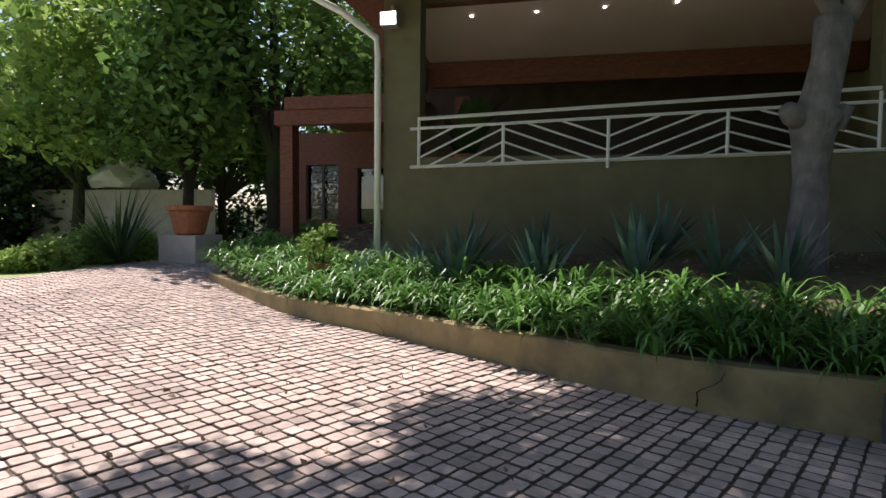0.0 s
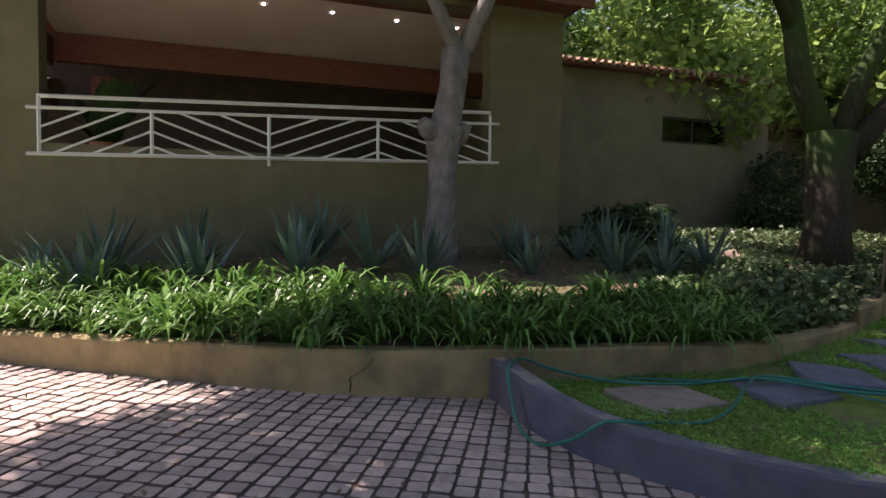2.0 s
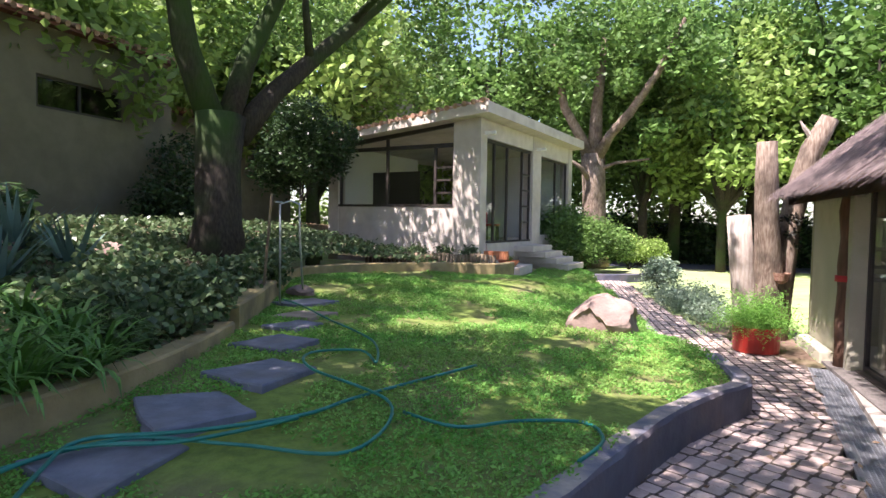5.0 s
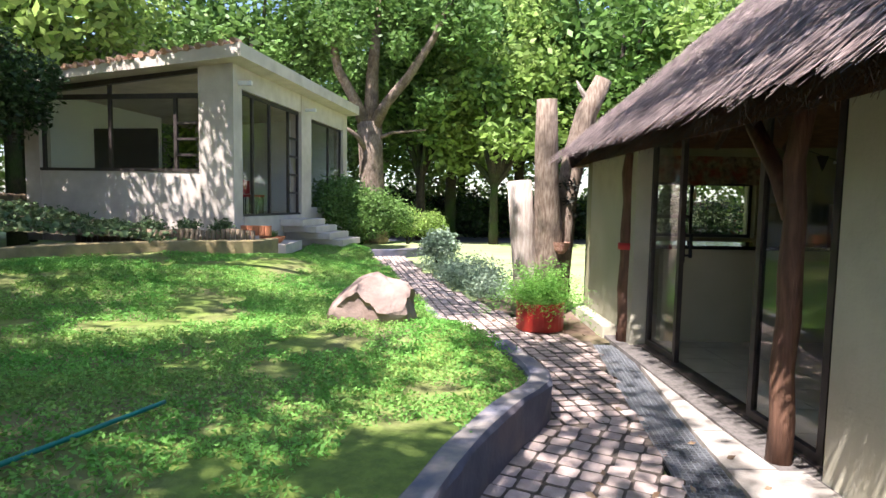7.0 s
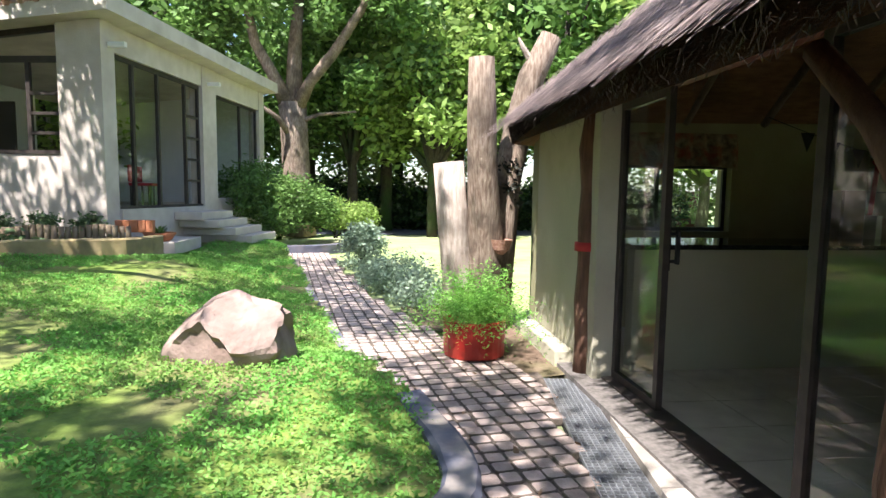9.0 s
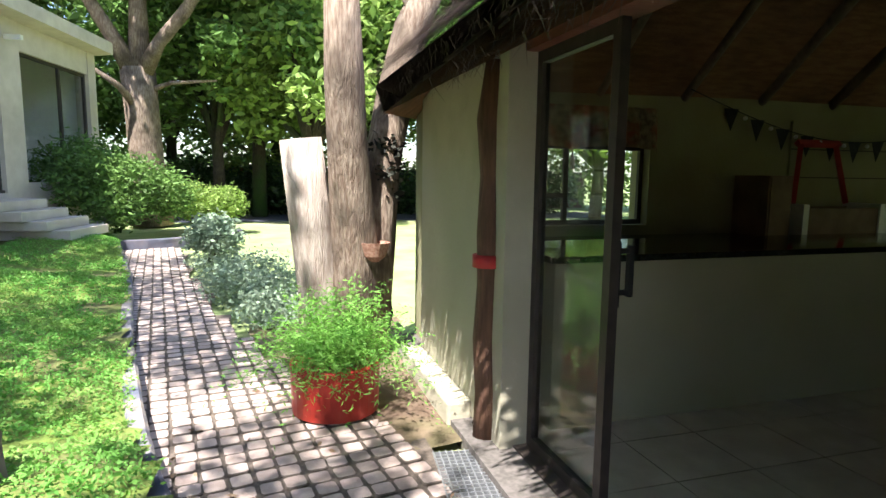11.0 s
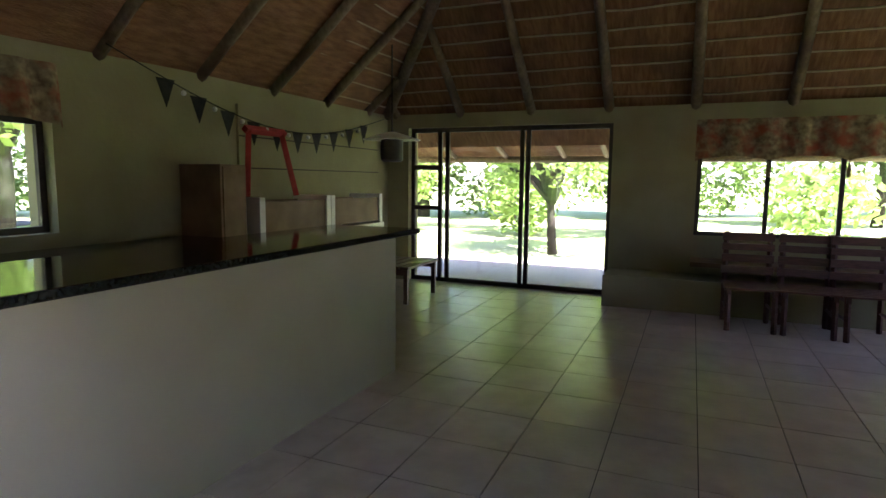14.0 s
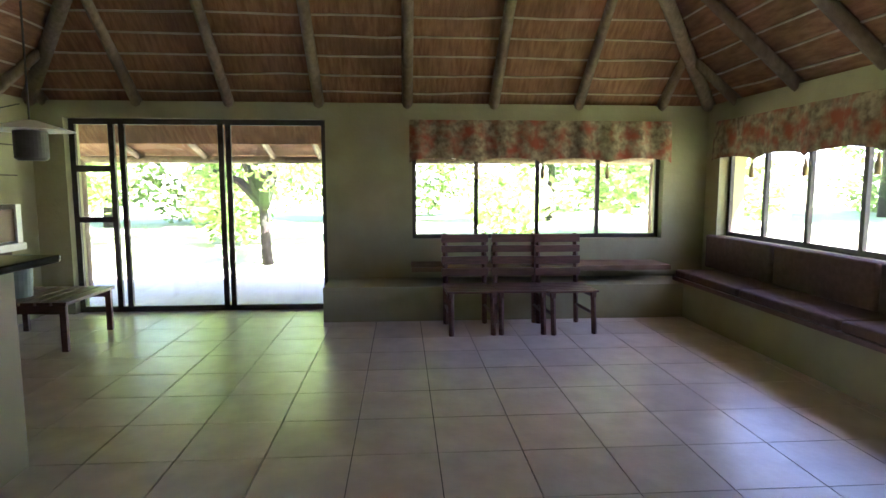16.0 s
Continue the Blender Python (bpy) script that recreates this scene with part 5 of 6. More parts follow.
# dead tree of three stumps
st = thing("dead_tree", "dead tree cut to three bare stumps of rough grey-brown bark", "tree stump")
tube("short_stump", [(0.93, 5.75, -0.08), (0.90, 5.73, 0.5), (0.82, 5.68, 1.1), (0.74, 5.62, 1.80)], [0.24, 0.195, 0.175, 0.165], WOOD_PALE, st, "short pale barkless stump", n=18, wob=0.05, seed=3)
tube("tall_stump", [(1.2, 5.65, -0.08), (1.18, 5.6, 0.8), (1.1, 5.48, 1.7), (1.06, 5.4, 2.3), (1.04, 5.35, 2.86)], [0.27, 0.2, 0.165, 0.155, 0.13], BARK_STUMP, st, "tall stump with deeply cracked bark", n=20, wob=0.14, seed=5)
tube("leaning_stump", [(1.28, 5.66, 0.3), (1.36, 5.7, 1.0), (1.42, 5.75, 1.6), (1.56, 5.9, 2.2), (1.72, 5.95, 2.8), (1.93, 5.9, 3.25)], [0.2, 0.16, 0.15, 0.16, 0.15, 0.12], BARK_STUMP, st, "leaning stump with a pale sawn top", n=18, wob=0.14, seed=8)
tube("branch_stub", [(1.75, 5.92, 2.9), (1.6, 5.9, 3.12), (1.55, 5.9, 3.22)], [0.05, 0.03, 0.012], WOOD_PALE, st, n=6)
tube("dark_vine", [(1.42, 5.62, 0.06), (1.47, 5.62, 0.34), (1.40, 5.62, 0.74), (1.45, 5.64, 1.14), (1.42, 5.66, 1.74)], [0.022, 0.026, 0.022, 0.03, 0.04], BLACK, st, "dark dangling vine", n=8)
st.location = (-0.08, -0.3, -0.04)
hb = thing("hanging_basket", "small woven bowl fixed to the dead tree", "basket", at=(1.22, 5.12, 0.78))
part("bowl", turned([(0.03, 0), (0.09, 0.05), (0.125, 0.16), (0.11, 0.16), (0.08, 0.07)], 18), mat("woven_bowl", (0.25, 0.12, 0.08), (0.45, 0.27, 0.2), 40, 0.8), hb)
tube("hook", [(0, 0.12, 0.14), (0, 0.3, 0.2)], 0.012, FRAME, hb, n=6)
P = blob_points([(1.36, 5.42, 1.72, 0.16), (1.33, 5.36, 1.5, 0.14), (1.38, 5.4, 1.3, 0.12), (1.3, 5.4, 1.15, 0.1)], 500, 6, 0.2)
v, f_ = leaves(P, 0.05, 7)
tagged(raw("dark_epiphyte", v, f_, mat("dark_leaf", (0.012, 0.014, 0.01), (0.03, 0.03, 0.02), 9, 0.7), kind="stuff"), "dark hanging leaves of a plant growing on the stump", "plant")

# ---- plants ----
rng = np.random.default_rng(11)
front = [p for p in BED_LINE if p.x > -12.5]
agap = []
for i, p in enumerate(front):
    for k in range(4):
        off = (0.16, 0.5, 0.9, 1.3)[k]
        d = (front[min(i + 1, len(front) - 1)] - front[max(i - 1, 0)]).normalized()
        q = p + Vector((-d.y, d.x, 0)) * off
        if q.y > -1.0:
            continue
        x, y = q.x + rng.uniform(-0.12, 0.12), q.y + rng.uniform(-0.12, 0.12)
        agap.append((x, y, float(soil_z(x, y)), rng.uniform(0.75, 1.1)))
leafsets = [blades([(0, 0, 0, 1)], 44, 0.70, 0.036, 20 + k, droop=1.75, spread=0.9, seg=5) for k in range(5)]
ag_meshes = []
for k, (v, f_) in enumerate(leafsets):
    me = bpy.data.meshes.new("agapanthus")
    me.from_pydata(v.tolist(), [], f_)
    me.materials.append(STRAP)
    ag_meshes.append(me)
for i, (x, y, z, s) in enumerate(agap):
    ob = new("agapanthus", ag_meshes[i % 5])
    ob.matrix_world = pose(x, y, z, 0, 0, rng.uniform(0, 360)) @ Matrix.Scale(s, 4)
    tagged(ob, "dense clump of arching glossy green strap leaves in the bed" if y > -7.5 else "bright sunlit clump of arching strap leaves in the bed", "plant", "strap-leaved clumps along the bed wall")
me_ag = []
for k in range(3):
    v, f_ = blades([(0, 0, 0, 1)], 19, 0.74, 0.10, 60 + k, droop=0.16, spread=0.95, seg=3, stiff=True)
    me = bpy.data.meshes.new("agave")
    me.from_pydata(v.tolist(), [], f_)
    me.materials.append(AGAVE)
    me_ag.append(me)
n_a = 0
for y in np.arange(-9.8, 1.2, 0.95):
    for row in range(2):
        x = -7.15 - 0.95 * row + rng.uniform(-0.35, 0.35) - (0.5 if y < -8 else 0)
        yy_ = y + rng.uniform(-0.3, 0.3)
        if abs(yy_ + 3.7) < 0.45 and x < -7.3:
            continue
        ob = new("agave", me_ag[n_a % 3])
        n_a += 1
        ob.matrix_world = pose(x, yy_, float(soil_z(x, yy_)), 0, 0, rng.uniform(0, 360)) @ Matrix.Scale(rng.uniform(0.95, 1.3) * (0.75 if y < -8 else 1), 4)
        tagged(ob, "blue-green rosette of stiff sword-shaped leaves before the house wall", "plant", "sword-leaved rosettes")


def bush(name, label, blobs, n, size, seed, material, cat="shrub", stems=True, group="", hollow=0.5, shape=0.5):
    e = thing(name, label, cat, group)
    v, f_ = leaves(blob_points(blobs, n, seed, hollow), size, seed + 1, shape=shape)
    raw("foliage", v, f_, material, e, "", "stuff")
    if stems:
        r_ = random.Random(seed)
        bm = bmesh.new()
        z0 = min(b[2] - b[3] for b in blobs)
        cx = sum(b[0] for b in blobs) / len(blobs)
        cy = sum(b[1] for b in blobs) / len(blobs)
        for b in blobs:
            add_tube(bm, [(cx + r_.uniform(-0.1, 0.1), cy + r_.uniform(-0.1, 0.1), z0), ((cx + b[0]) / 2, (cy + b[1]) / 2, (z0 + b[2]) / 2), b[:3]], [0.03, 0.02, 0.01], 5)
        part("stems", bm, BARK, e, kind="stuff")
    return e


def sz(x, y):
    return float(soil_z(x, y))


bush("ivy", "trailing ivy and ground cover spilling over the bed wall", [(-4.45, -0.9, 0.62, 0.3), (-4.6, -0.3, 0.66, 0.32), (-4.9, 0.3, 0.7, 0.4), (-5.4, 1.0, 0.75, 0.4), (-5.8, 1.9, 0.8, 0.4), (-5.2, -0.6, 0.72, 0.5), (-6.0, 3.0, 0.85, 0.35), (-6.2, 0.6, 0.85, 0.6)], 9000, 0.045, 31, IVY, "ground cover", False, hollow=0.2, shape=0.8)
pts = scatter([(-4.6, -1.0), (-5.4, 1.5), (-6.6, 4.5), (-6.8, 6.5), (-5, 8), (-4, 8.6), (-4.3, 9.0), (-9, 9.0), (-12.5, 8), (-12.5, -0.5), (-6, -1.2)], 17000, 33)
z = soil_z(pts[:, 0], pts[:, 1]) + np.abs(np.random.default_rng(2).normal(size=len(pts))) * 0.07
v, f_ = leaves(np.c_[pts, z], 0.06, 34, shape=0.7)
tagged(raw("ground_cover", v, f_, IVY, kind="stuff"), "low dark and silvery leafy ground cover under the trees", "ground cover")
LITTER = mat("fallen_leaf", (0.20, 0.12, 0.07), (0.40, 0.30, 0.2), 12, 0.9, island=0.4)
pts = scatter(SOIL_POLY, 5000, 35)
v, f_ = leaves(np.c_[pts, soil_z(pts[:, 0], pts[:, 1]) + 0.02], 0.035, 36)
tagged(raw("leaf_litter", v, f_, LITTER, kind="stuff"), "dry brown fallen leaves over the bed", "leaf litter")
pts = scatter([(1.4, -2), (1.4, 3.3), (1.3, 6), (-0.3, 4), (0.3, 1.5), (-0.6, -1.5), (-2.5, -4.6), (-4, -6), (-6, -10), (1, -9)], 260, 37)
v, f_ = leaves(np.c_[pts, gz(pts[:, 0], pts[:, 1]) + 0.01], 0.03, 38)
tagged(raw("leaf_litter", v, f_, LITTER, kind="stuff"), "a few dry leaves lying on the paving", "leaf litter")
bush("shrub", "dark glossy shrub with big leaves at the house corner", [(-9.6, 0.3, 1.6, 0.5), (-9.3, 1.2, 1.7, 0.5), (-10, 1.0, 1.7, 0.5)], 900, 0.12, 41, LEAF_DK, shape=0.35)
bush("shrub", "tall dark climbing shrub against the rear wall", [(-12.4, 7.6, 2.2, 1.0), (-12.6, 8.2, 3.2, 0.9), (-12.3, 7.0, 1.8, 0.8), (-12.8, 8.6, 1.8, 1.1)], 7000, 0.06, 43, LEAF_DK)
bush("shrub", "dark leafy small tree beside the garden room", [(-8.9, 8.9, 3.2, 0.9), (-8.2, 8.6, 3.6, 0.7), (-9.8, 9.2, 3.6, 1.0), (-9.2, 8.7, 4.2, 0.8), (-10.4, 9.4, 3.0, 0.9)], 11000, 0.065, 45, LEAF_DK)
bush("shrub", "big rounded bright green bush beside the steps", [(-2.9, 13.9, 1.25, 0.9), (-2.3, 14.2, 1.2, 0.85), (-3.3, 14.6, 1.5, 0.95), (-1.7, 14.5, 1.0, 0.7), (-2.5, 13.6, 0.8, 0.6)], 16000, 0.06, 47, LEAF, shape=0.35)
bush("shrub", "yellowish green shrub behind the bush", [(-1.3, 15.8, 0.8, 0.6), (-0.6, 16.6, 0.7, 0.6), (-1.9, 16.2, 1.0, 0.5)], 5000, 0.05, 49, LEAF_LT)
bush("shrub", "small round variegated shrub beside the path", [(-0.35, 9.7, 0.62, 0.36), (-0.25, 9.6, 0.5, 0.34), (-0.5, 9.8, 0.52, 0.3)], 3000, 0.04, 51, SILVER)
bush("ground_cover", "low silvery green ground cover along the path", [(0.4, 7.0, 0.08, 0.4), (0.0, 7.9, 0.1, 0.45), (-0.1, 8.8, 0.1, 0.45), (0.5, 7.5, 0.1, 0.45), (0.4, 6.5, 0.05, 0.35), (-0.4, 10.6, 0.1, 0.5), (0.35, 8.6, 0.1, 0.5)], 9000, 0.03, 53, SILVER, "ground cover", False, hollow=0.3)
bush("flowering_shrub", "yellow-green flowering shrub in a terracotta pot", [(-7.9, -10.3, 1.07, 0.28), (-7.8, -10.4, 1.32, 0.2), (-8.0, -10.2, 1.47, 0.15)], 900, 0.035, 55, LEAF_LT)
tp_ = thing("plant_pot", "terracotta pot with a flowering shrub in the bed", "plant pot", at=(-7.9, -10.3, 0.68))
part("pot", turned([(0.12, -0.1), (0.17, 0.0), (0.2, 0.22), (0.22, 0.23), (0.22, 0.27), (0.19, 0.27)], 20), TERRA, tp_)
for i in range(34):
    x = -6.9 + 3.0 * i / 34
    y = 7.55 + 0.75 * (x + 6.9) / 3.0
    tagged(tube("edging_log", [(x, y + 0.35, 0.55), (x, y + 0.35, 0.86 + 0.02 * math.sin(7 * i))], 0.042, POLE, n=8), "short upright round log edging the bed", "log edging", "log edging of the upper bed")
bush("ground_cover", "pale leafy plants behind the log edging", [(-6.4, 8.3, 0.85, 0.25), (-5.8, 8.4, 0.88, 0.25), (-5.2, 8.55, 0.88, 0.25), (-4.6, 8.7, 0.85, 0.25)], 2500, 0.04, 57, IVY, "ground cover", False, hollow=0.3)
for i in range(5):
    tagged(box("brick", (-4.35 + 0.12 * i, -4.24 + 0.12 * i, 9.0, 9.12, 0.72, 0.92), TERRA, bevel=0.006), "upright terracotta edging brick beside the steps", "brick", "edging bricks")
tagged(ribbon_wall("pavement_edge", smooth_line([(-2.9, 13.2, 0), (-1.9, 13.3, 0), (-1.0, 13.9, 0), (-0.2, 15.2, 0)], 0.3), 0.15, lambda p: 0.14, lambda p: -0.1, KERB, None, "low blue-grey curved edging before the bush", seed=6), "", "kerb")

# far left of the drive: pot on a pedestal, spiky plant, white boat-like cover
ped = tagged(box("pedestal", (-13.9, -12.7, -17.1, -16.0, 0.3, 1.15), CREAM, bevel=0.03), "low cream pedestal of two steps under the terracotta pot", "pedestal")
tp2 = thing("plant_pot", "large terracotta pot standing on a low pedestal", "plant pot", at=(-13.25, -16.55, 1.15))
part("pot", turned([(0.32, 0.0), (0.38, 0.05), (0.52, 0.62), (0.59, 0.66), (0.59, 0.78), (0.52, 0.78), (0.48, 0.7)], 24), TERRA, tp2)
v, f_ = blades([(-11.9, -17.6, 0.5, 1)], 70, 1.9, 0.08, 77, droop=0.15, spread=1.1, seg=4, stiff=True)
tagged(raw("spiky_plant", v, f_, LEAF_DK, kind="stuff"), "tall dark spiky-leaved plant beside the drive", "plant")
bush("shrub", "low green shrub at the lawn edge", [(-10.6, -18.3, 0.7, 0.6), (-9.9, -18.4, 0.6, 0.45), (-12.3, -18.6, 0.8, 0.8), (-9.2, -18.9, 0.6, 0.5), (-13.4, -18.4, 0.8, 0.7)], 9000, 0.07, 79, LEAF_LT)
lump("covered_boat", 1.4, 1.5, 0.9, 0.55, WHITE, "white covered boat or pool shape beyond the shrubs", "boat", (-18.6, -23.4, 3.05), 4, 0.2, 3, 35)
structure(box("garden_wall", (-34, -33.7, -45, 30, -0.5, 2.2), CREAM), "distant pale boundary wall")
structure(box("pool_wall", (-17.2, -17.0, -26, -18.5, 0.0, 2.55), CREAM), "low cream wall behind the shrubs")
structure(box("garden_fence", (-14, 16, 27.0, 27.1, -0.2, 1.7), BROWN), "dark red-brown timber fence at the end of the garden", "fence")
structure(box("road", (-6, 14, 20.5, 23.5, -0.12, -0.085), KERB), "grey tarred strip across the far lawn", "road")

# grass of the lawn
pts = scatter(LAWN_POLY, 42000, 61)
nz = np.array([noise.noise(Vector((x * 0.8, y * 0.8, 0))) + 0.5 * noise.noise(Vector((x * 2.3, y * 2.3, 5))) for x, y in pts])
near_slab = np.zeros(len(pts), bool)
for *q, _ in SLABS:
    near_slab |= inside(pts[:, 0], pts[:, 1], q)
pts = pts[(nz > -0.24) & ~near_slab]
r_ = np.random.default_rng(62)
C = np.repeat(pts, 5, 0) + r_.normal(size=(len(pts) * 5, 2)) * 0.028
z = lawn_z(C[:, 0], C[:, 1]) + r_.random(len(C)) * 0.045
v, f_ = leaves(np.c_[C, z], 0.016, 63, up=0.8, shape=0.45)
tagged(raw("creeping_grass", v, f_, GRASS, kind="stuff"), "bright green creeping grass tufts over the lawn", "grass")

# ---- trees ----
def limb_tree(name, label, trunk, radii, limbs, blobs, n, size, seed, bark, leafmat, hollow=0.45):
    e = thing(name, label, "tree")
    tube("trunk", trunk, radii, bark, e, n=16, wob=0.1, seed=seed)
    for i, (P, R) in enumerate(limbs):
        tube("limb", P, R, bark, e, n=10, wob=0.08, seed=seed + i)
    v, f_ = leaves(blob_points(blobs, n, seed, hollow), size, seed + 1)
    raw("crown", v, f_, leafmat, e, "", "stuff")
    return e


limb_tree("tree", "slender pale-barked tree with a swollen knot before the veranda",
          [(-7.85, -3.62, 0.7), (-7.87, -3.6, 1.4), (-7.9, -3.58, 2.2), (-7.94, -3.56, 2.72), (-7.94, -3.54, 2.95), (-7.93, -3.5, 3.2), (-7.93, -3.42, 3.7), (-7.95, -3.38, 4.2)], [0.29, 0.24, 0.2, 0.24, 0.31, 0.22, 0.2, 0.22],
          [([(-7.95, -3.25, 4.2), (-7.9, -2.9, 5.0), (-7.7, -2.4, 6.2), (-7.3, -2, 7.4)], [0.15, 0.12, 0.09, 0.05]), ([(-7.95, -3.3, 4.1), (-7.9, -3.75, 4.9), (-7.6, -4.3, 6.0), (-7, -5, 7.3)], [0.13, 0.1, 0.08, 0.05]),
           ([(-7.93, -3.62, 2.93), (-7.8, -3.84, 3.0), (-7.74, -3.95, 3.08)], [0.17, 0.15, 0.1]), ([(-7.85, -3.5, 3.0), (-7.66, -3.42, 2.92)], [0.15, 0.12]), ([(-7.85, -3.35, 2.85), (-7.75, -3.25, 3.1)], [0.12, 0.08])],
          # past the crown: unseen leaf balls added only to shade the driveway
          [(-7, -3, 8.0, 1.8), (-5.5, -3.5, 7.5, 1.6), (-6.5, -5.5, 7.6, 1.5), (-7.5, -1.2, 7.8, 1.4), (-4.5, -2.0, 7.6, 1.3), (-5.0, -5.3, 8, 1.2), (-7.6, -4.8, 5.75, 0.3), (-6.9, -3.9, 5.3, 0.22), (-3.2, -4.0, 7.4, 1.2), (-2.5, -5.8, 7.2, 1.0), (-4, -7, 7.6, 0.9), (-6.4, -6.6, 7.7, 1.3), (-5.2, -8.0, 7.8, 1.1), (-4.4, -9.0, 7.9, 0.9), (-4.6, -4.6, 7.6, 1.2), (-2.8, -7.8, 7.8, 1.0), (-7.0, -5.4, 8.2, 1.5), (-5.8, -5.6, 8.4, 1.4), (-3.6, -6.2, 8.3, 1.2)] + [(-7.2 + 1.15 * (k % 5) + 0.3 * math.sin(7 * k), -11.4 + 1.05 * (k // 5) + 0.3 * math.cos(5 * k), 7.9 + 0.3 * math.sin(3 * k), 0.85) for k in range(25) if k not in (5, 0, 1)] + [(-1.8 + 1.1 * (k % 3), -11.3 + 1.2 * (k // 3), 8.0, 0.8) for k in range(12) if k % 5 != 1] + [(-7.4 + 1.25 * (k % 5) + 0.2 * math.sin(5 * k), -10.8 + 1.1 * (k // 5), 8.7, 0.8) for k in range(20) if k != 0] + [(-7.0 + 1.3 * (k % 5), -6.6 + 1.2 * (k // 5), 8.3, 0.8) for k in range(10) if k % 4 != 2], 90000, 0.085, 101, BARK_PALE, LEAF)
limb_tree("tree", "large dark-barked shade tree with mossy trunk and spreading limbs",
          [(-7.25, 3.25, 0.8), (-7.3, 3.35, 1.6), (-7.4, 3.5, 2.5), (-7.45, 3.6, 3.3)], [0.5, 0.37, 0.36, 0.42],
          [([(-7.5, 3.5, 3.1), (-7.8, 3.2, 4.4), (-7.95, 3.0, 6.0), (-8, 2.6, 8)], [0.25, 0.21, 0.17, 0.1]), ([(-7.4, 3.7, 3.2), (-7.4, 4.2, 4.4), (-7.0, 4.6, 5.6), (-6.8, 4.9, 7.5)], [0.22, 0.17, 0.13, 0.08]),
           ([(-7.3, 3.8, 3.0), (-7.1, 4.6, 3.9), (-6.7, 5.6, 4.9), (-6.1, 6.9, 6.2), (-5.6, 7.8, 7.2)], [0.24, 0.18, 0.15, 0.12, 0.06]), ([(-6.8, 5.3, 4.6), (-6.7, 5.0, 5.4), (-6.9, 5.2, 6.5)], [0.09, 0.07, 0.04]),
           ([(-7.9, 3.1, 5.2), (-7.6, 2.0, 6.3), (-7, 0.8, 7)], [0.12, 0.09, 0.05]), ([(-6.4, 6.2, 5.6), (-5.2, 6.0, 6.4), (-3.8, 6.0, 6.8)], [0.09, 0.06, 0.03]), ([(-7.0, 4.6, 5.6), (-5.4, 3.8, 6.6), (-3.6, 3.0, 7.2)], [0.1, 0.07, 0.04])],
          # includes out-of-view leaf balls added to cast shade on the paving and trunk
          [(-8, 2.5, 8, 2.0), (-10.4, 2.3, 8, 1.3), (-10.2, 0.9, 7.6, 1.0), (-6.5, 5, 8.2, 2.0), (-5.3, 7.8, 7.2, 1.6), (-6.5, 0.8, 7.3, 1.6), (-3.8, 3.0, 7.6, 1.5), (-3.6, 5.8, 7.2, 1.4), (-9.5, 5, 7.2, 1.7), (-8.6, 7.5, 6.6, 1.4), (-4.5, 0.6, 7.8, 1.2), (-2.2, 4.6, 7.4, 1.1), (-5.8, 8.6, 5.8, 0.9), (-8.5, 5.3, 5.2, 0.7), (-2.5, 2.0, 7.8, 0.9), (-7.0, 6.8, 5.6, 0.6), (-9.8, 2.0, 6.2, 0.8), (-3.0, 8.2, 7.0, 1.0)] + [(-3.4 + 1.0 * (k % 4), -4.5 + 1.1 * (k // 4), 7.9 + 0.3 * math.sin(3 * k), 0.85) for k in range(20) if k % 2] + [(-10.2, 0.2, 7.9, 1.2), (-9.2, 1.0, 7.8, 1.2), (-8.6, -0.7, 8.0, 1.1)], 40000, 0.08, 111, BARK, LEAF)


limb_tree("tree", "big old tree with thick brown trunk behind the garden room",
          [(-2.75, 18.9, 0.0), (-2.75, 18.8, 1.2), (-2.8, 18.7, 3.0), (-2.85, 18.6, 4.3)], [0.62, 0.46, 0.42, 0.44],
          [([(-2.9, 18.6, 4.0), (-3.3, 18.3, 4.9), (-3.9, 18.1, 6.0), (-4.4, 18.0, 8.5)], [0.28, 0.2, 0.16, 0.08]), ([(-2.8, 18.6, 4.1), (-2.75, 18.6, 6.0), (-2.5, 18.8, 9.0)], [0.3, 0.22, 0.1]),
           ([(-2.7, 18.5, 4.1), (-2.2, 18.1, 4.9), (-1.5, 17.6, 5.6), (-0.6, 17.0, 6.8), (0.2, 16.5, 8.4)], [0.24, 0.18, 0.16, 0.12, 0.06]), ([(-2.9, 18.5, 3.2), (-3.2, 18.0, 3.7), (-3.9, 17.6, 4.2)], [0.12, 0.09, 0.04]), ([(-2.8, 18.6, 3.6), (-2.0, 18.4, 3.9), (-0.8, 18.2, 4.0)], [0.09, 0.06, 0.03])],
          [(-2.8, 18.8, 9.0, 2.2), (-4.6, 18.4, 8.2, 1.8), (-0.6, 17.6, 8.4, 1.9), (-3.6, 17.2, 7.2, 1.1), (-1.2, 19.0, 7.0, 1.3), (0.6, 17.0, 7.2, 1.3), (-5.6, 18.8, 6.6, 1.3), (-1.6, 17.2, 6.6, 0.6), (1.2, 18.0, 5.4, 1.0), (-0.6, 17.8, 5.0, 0.7)], 15000, 0.12, 131, BARK_STUMP, LEAF)


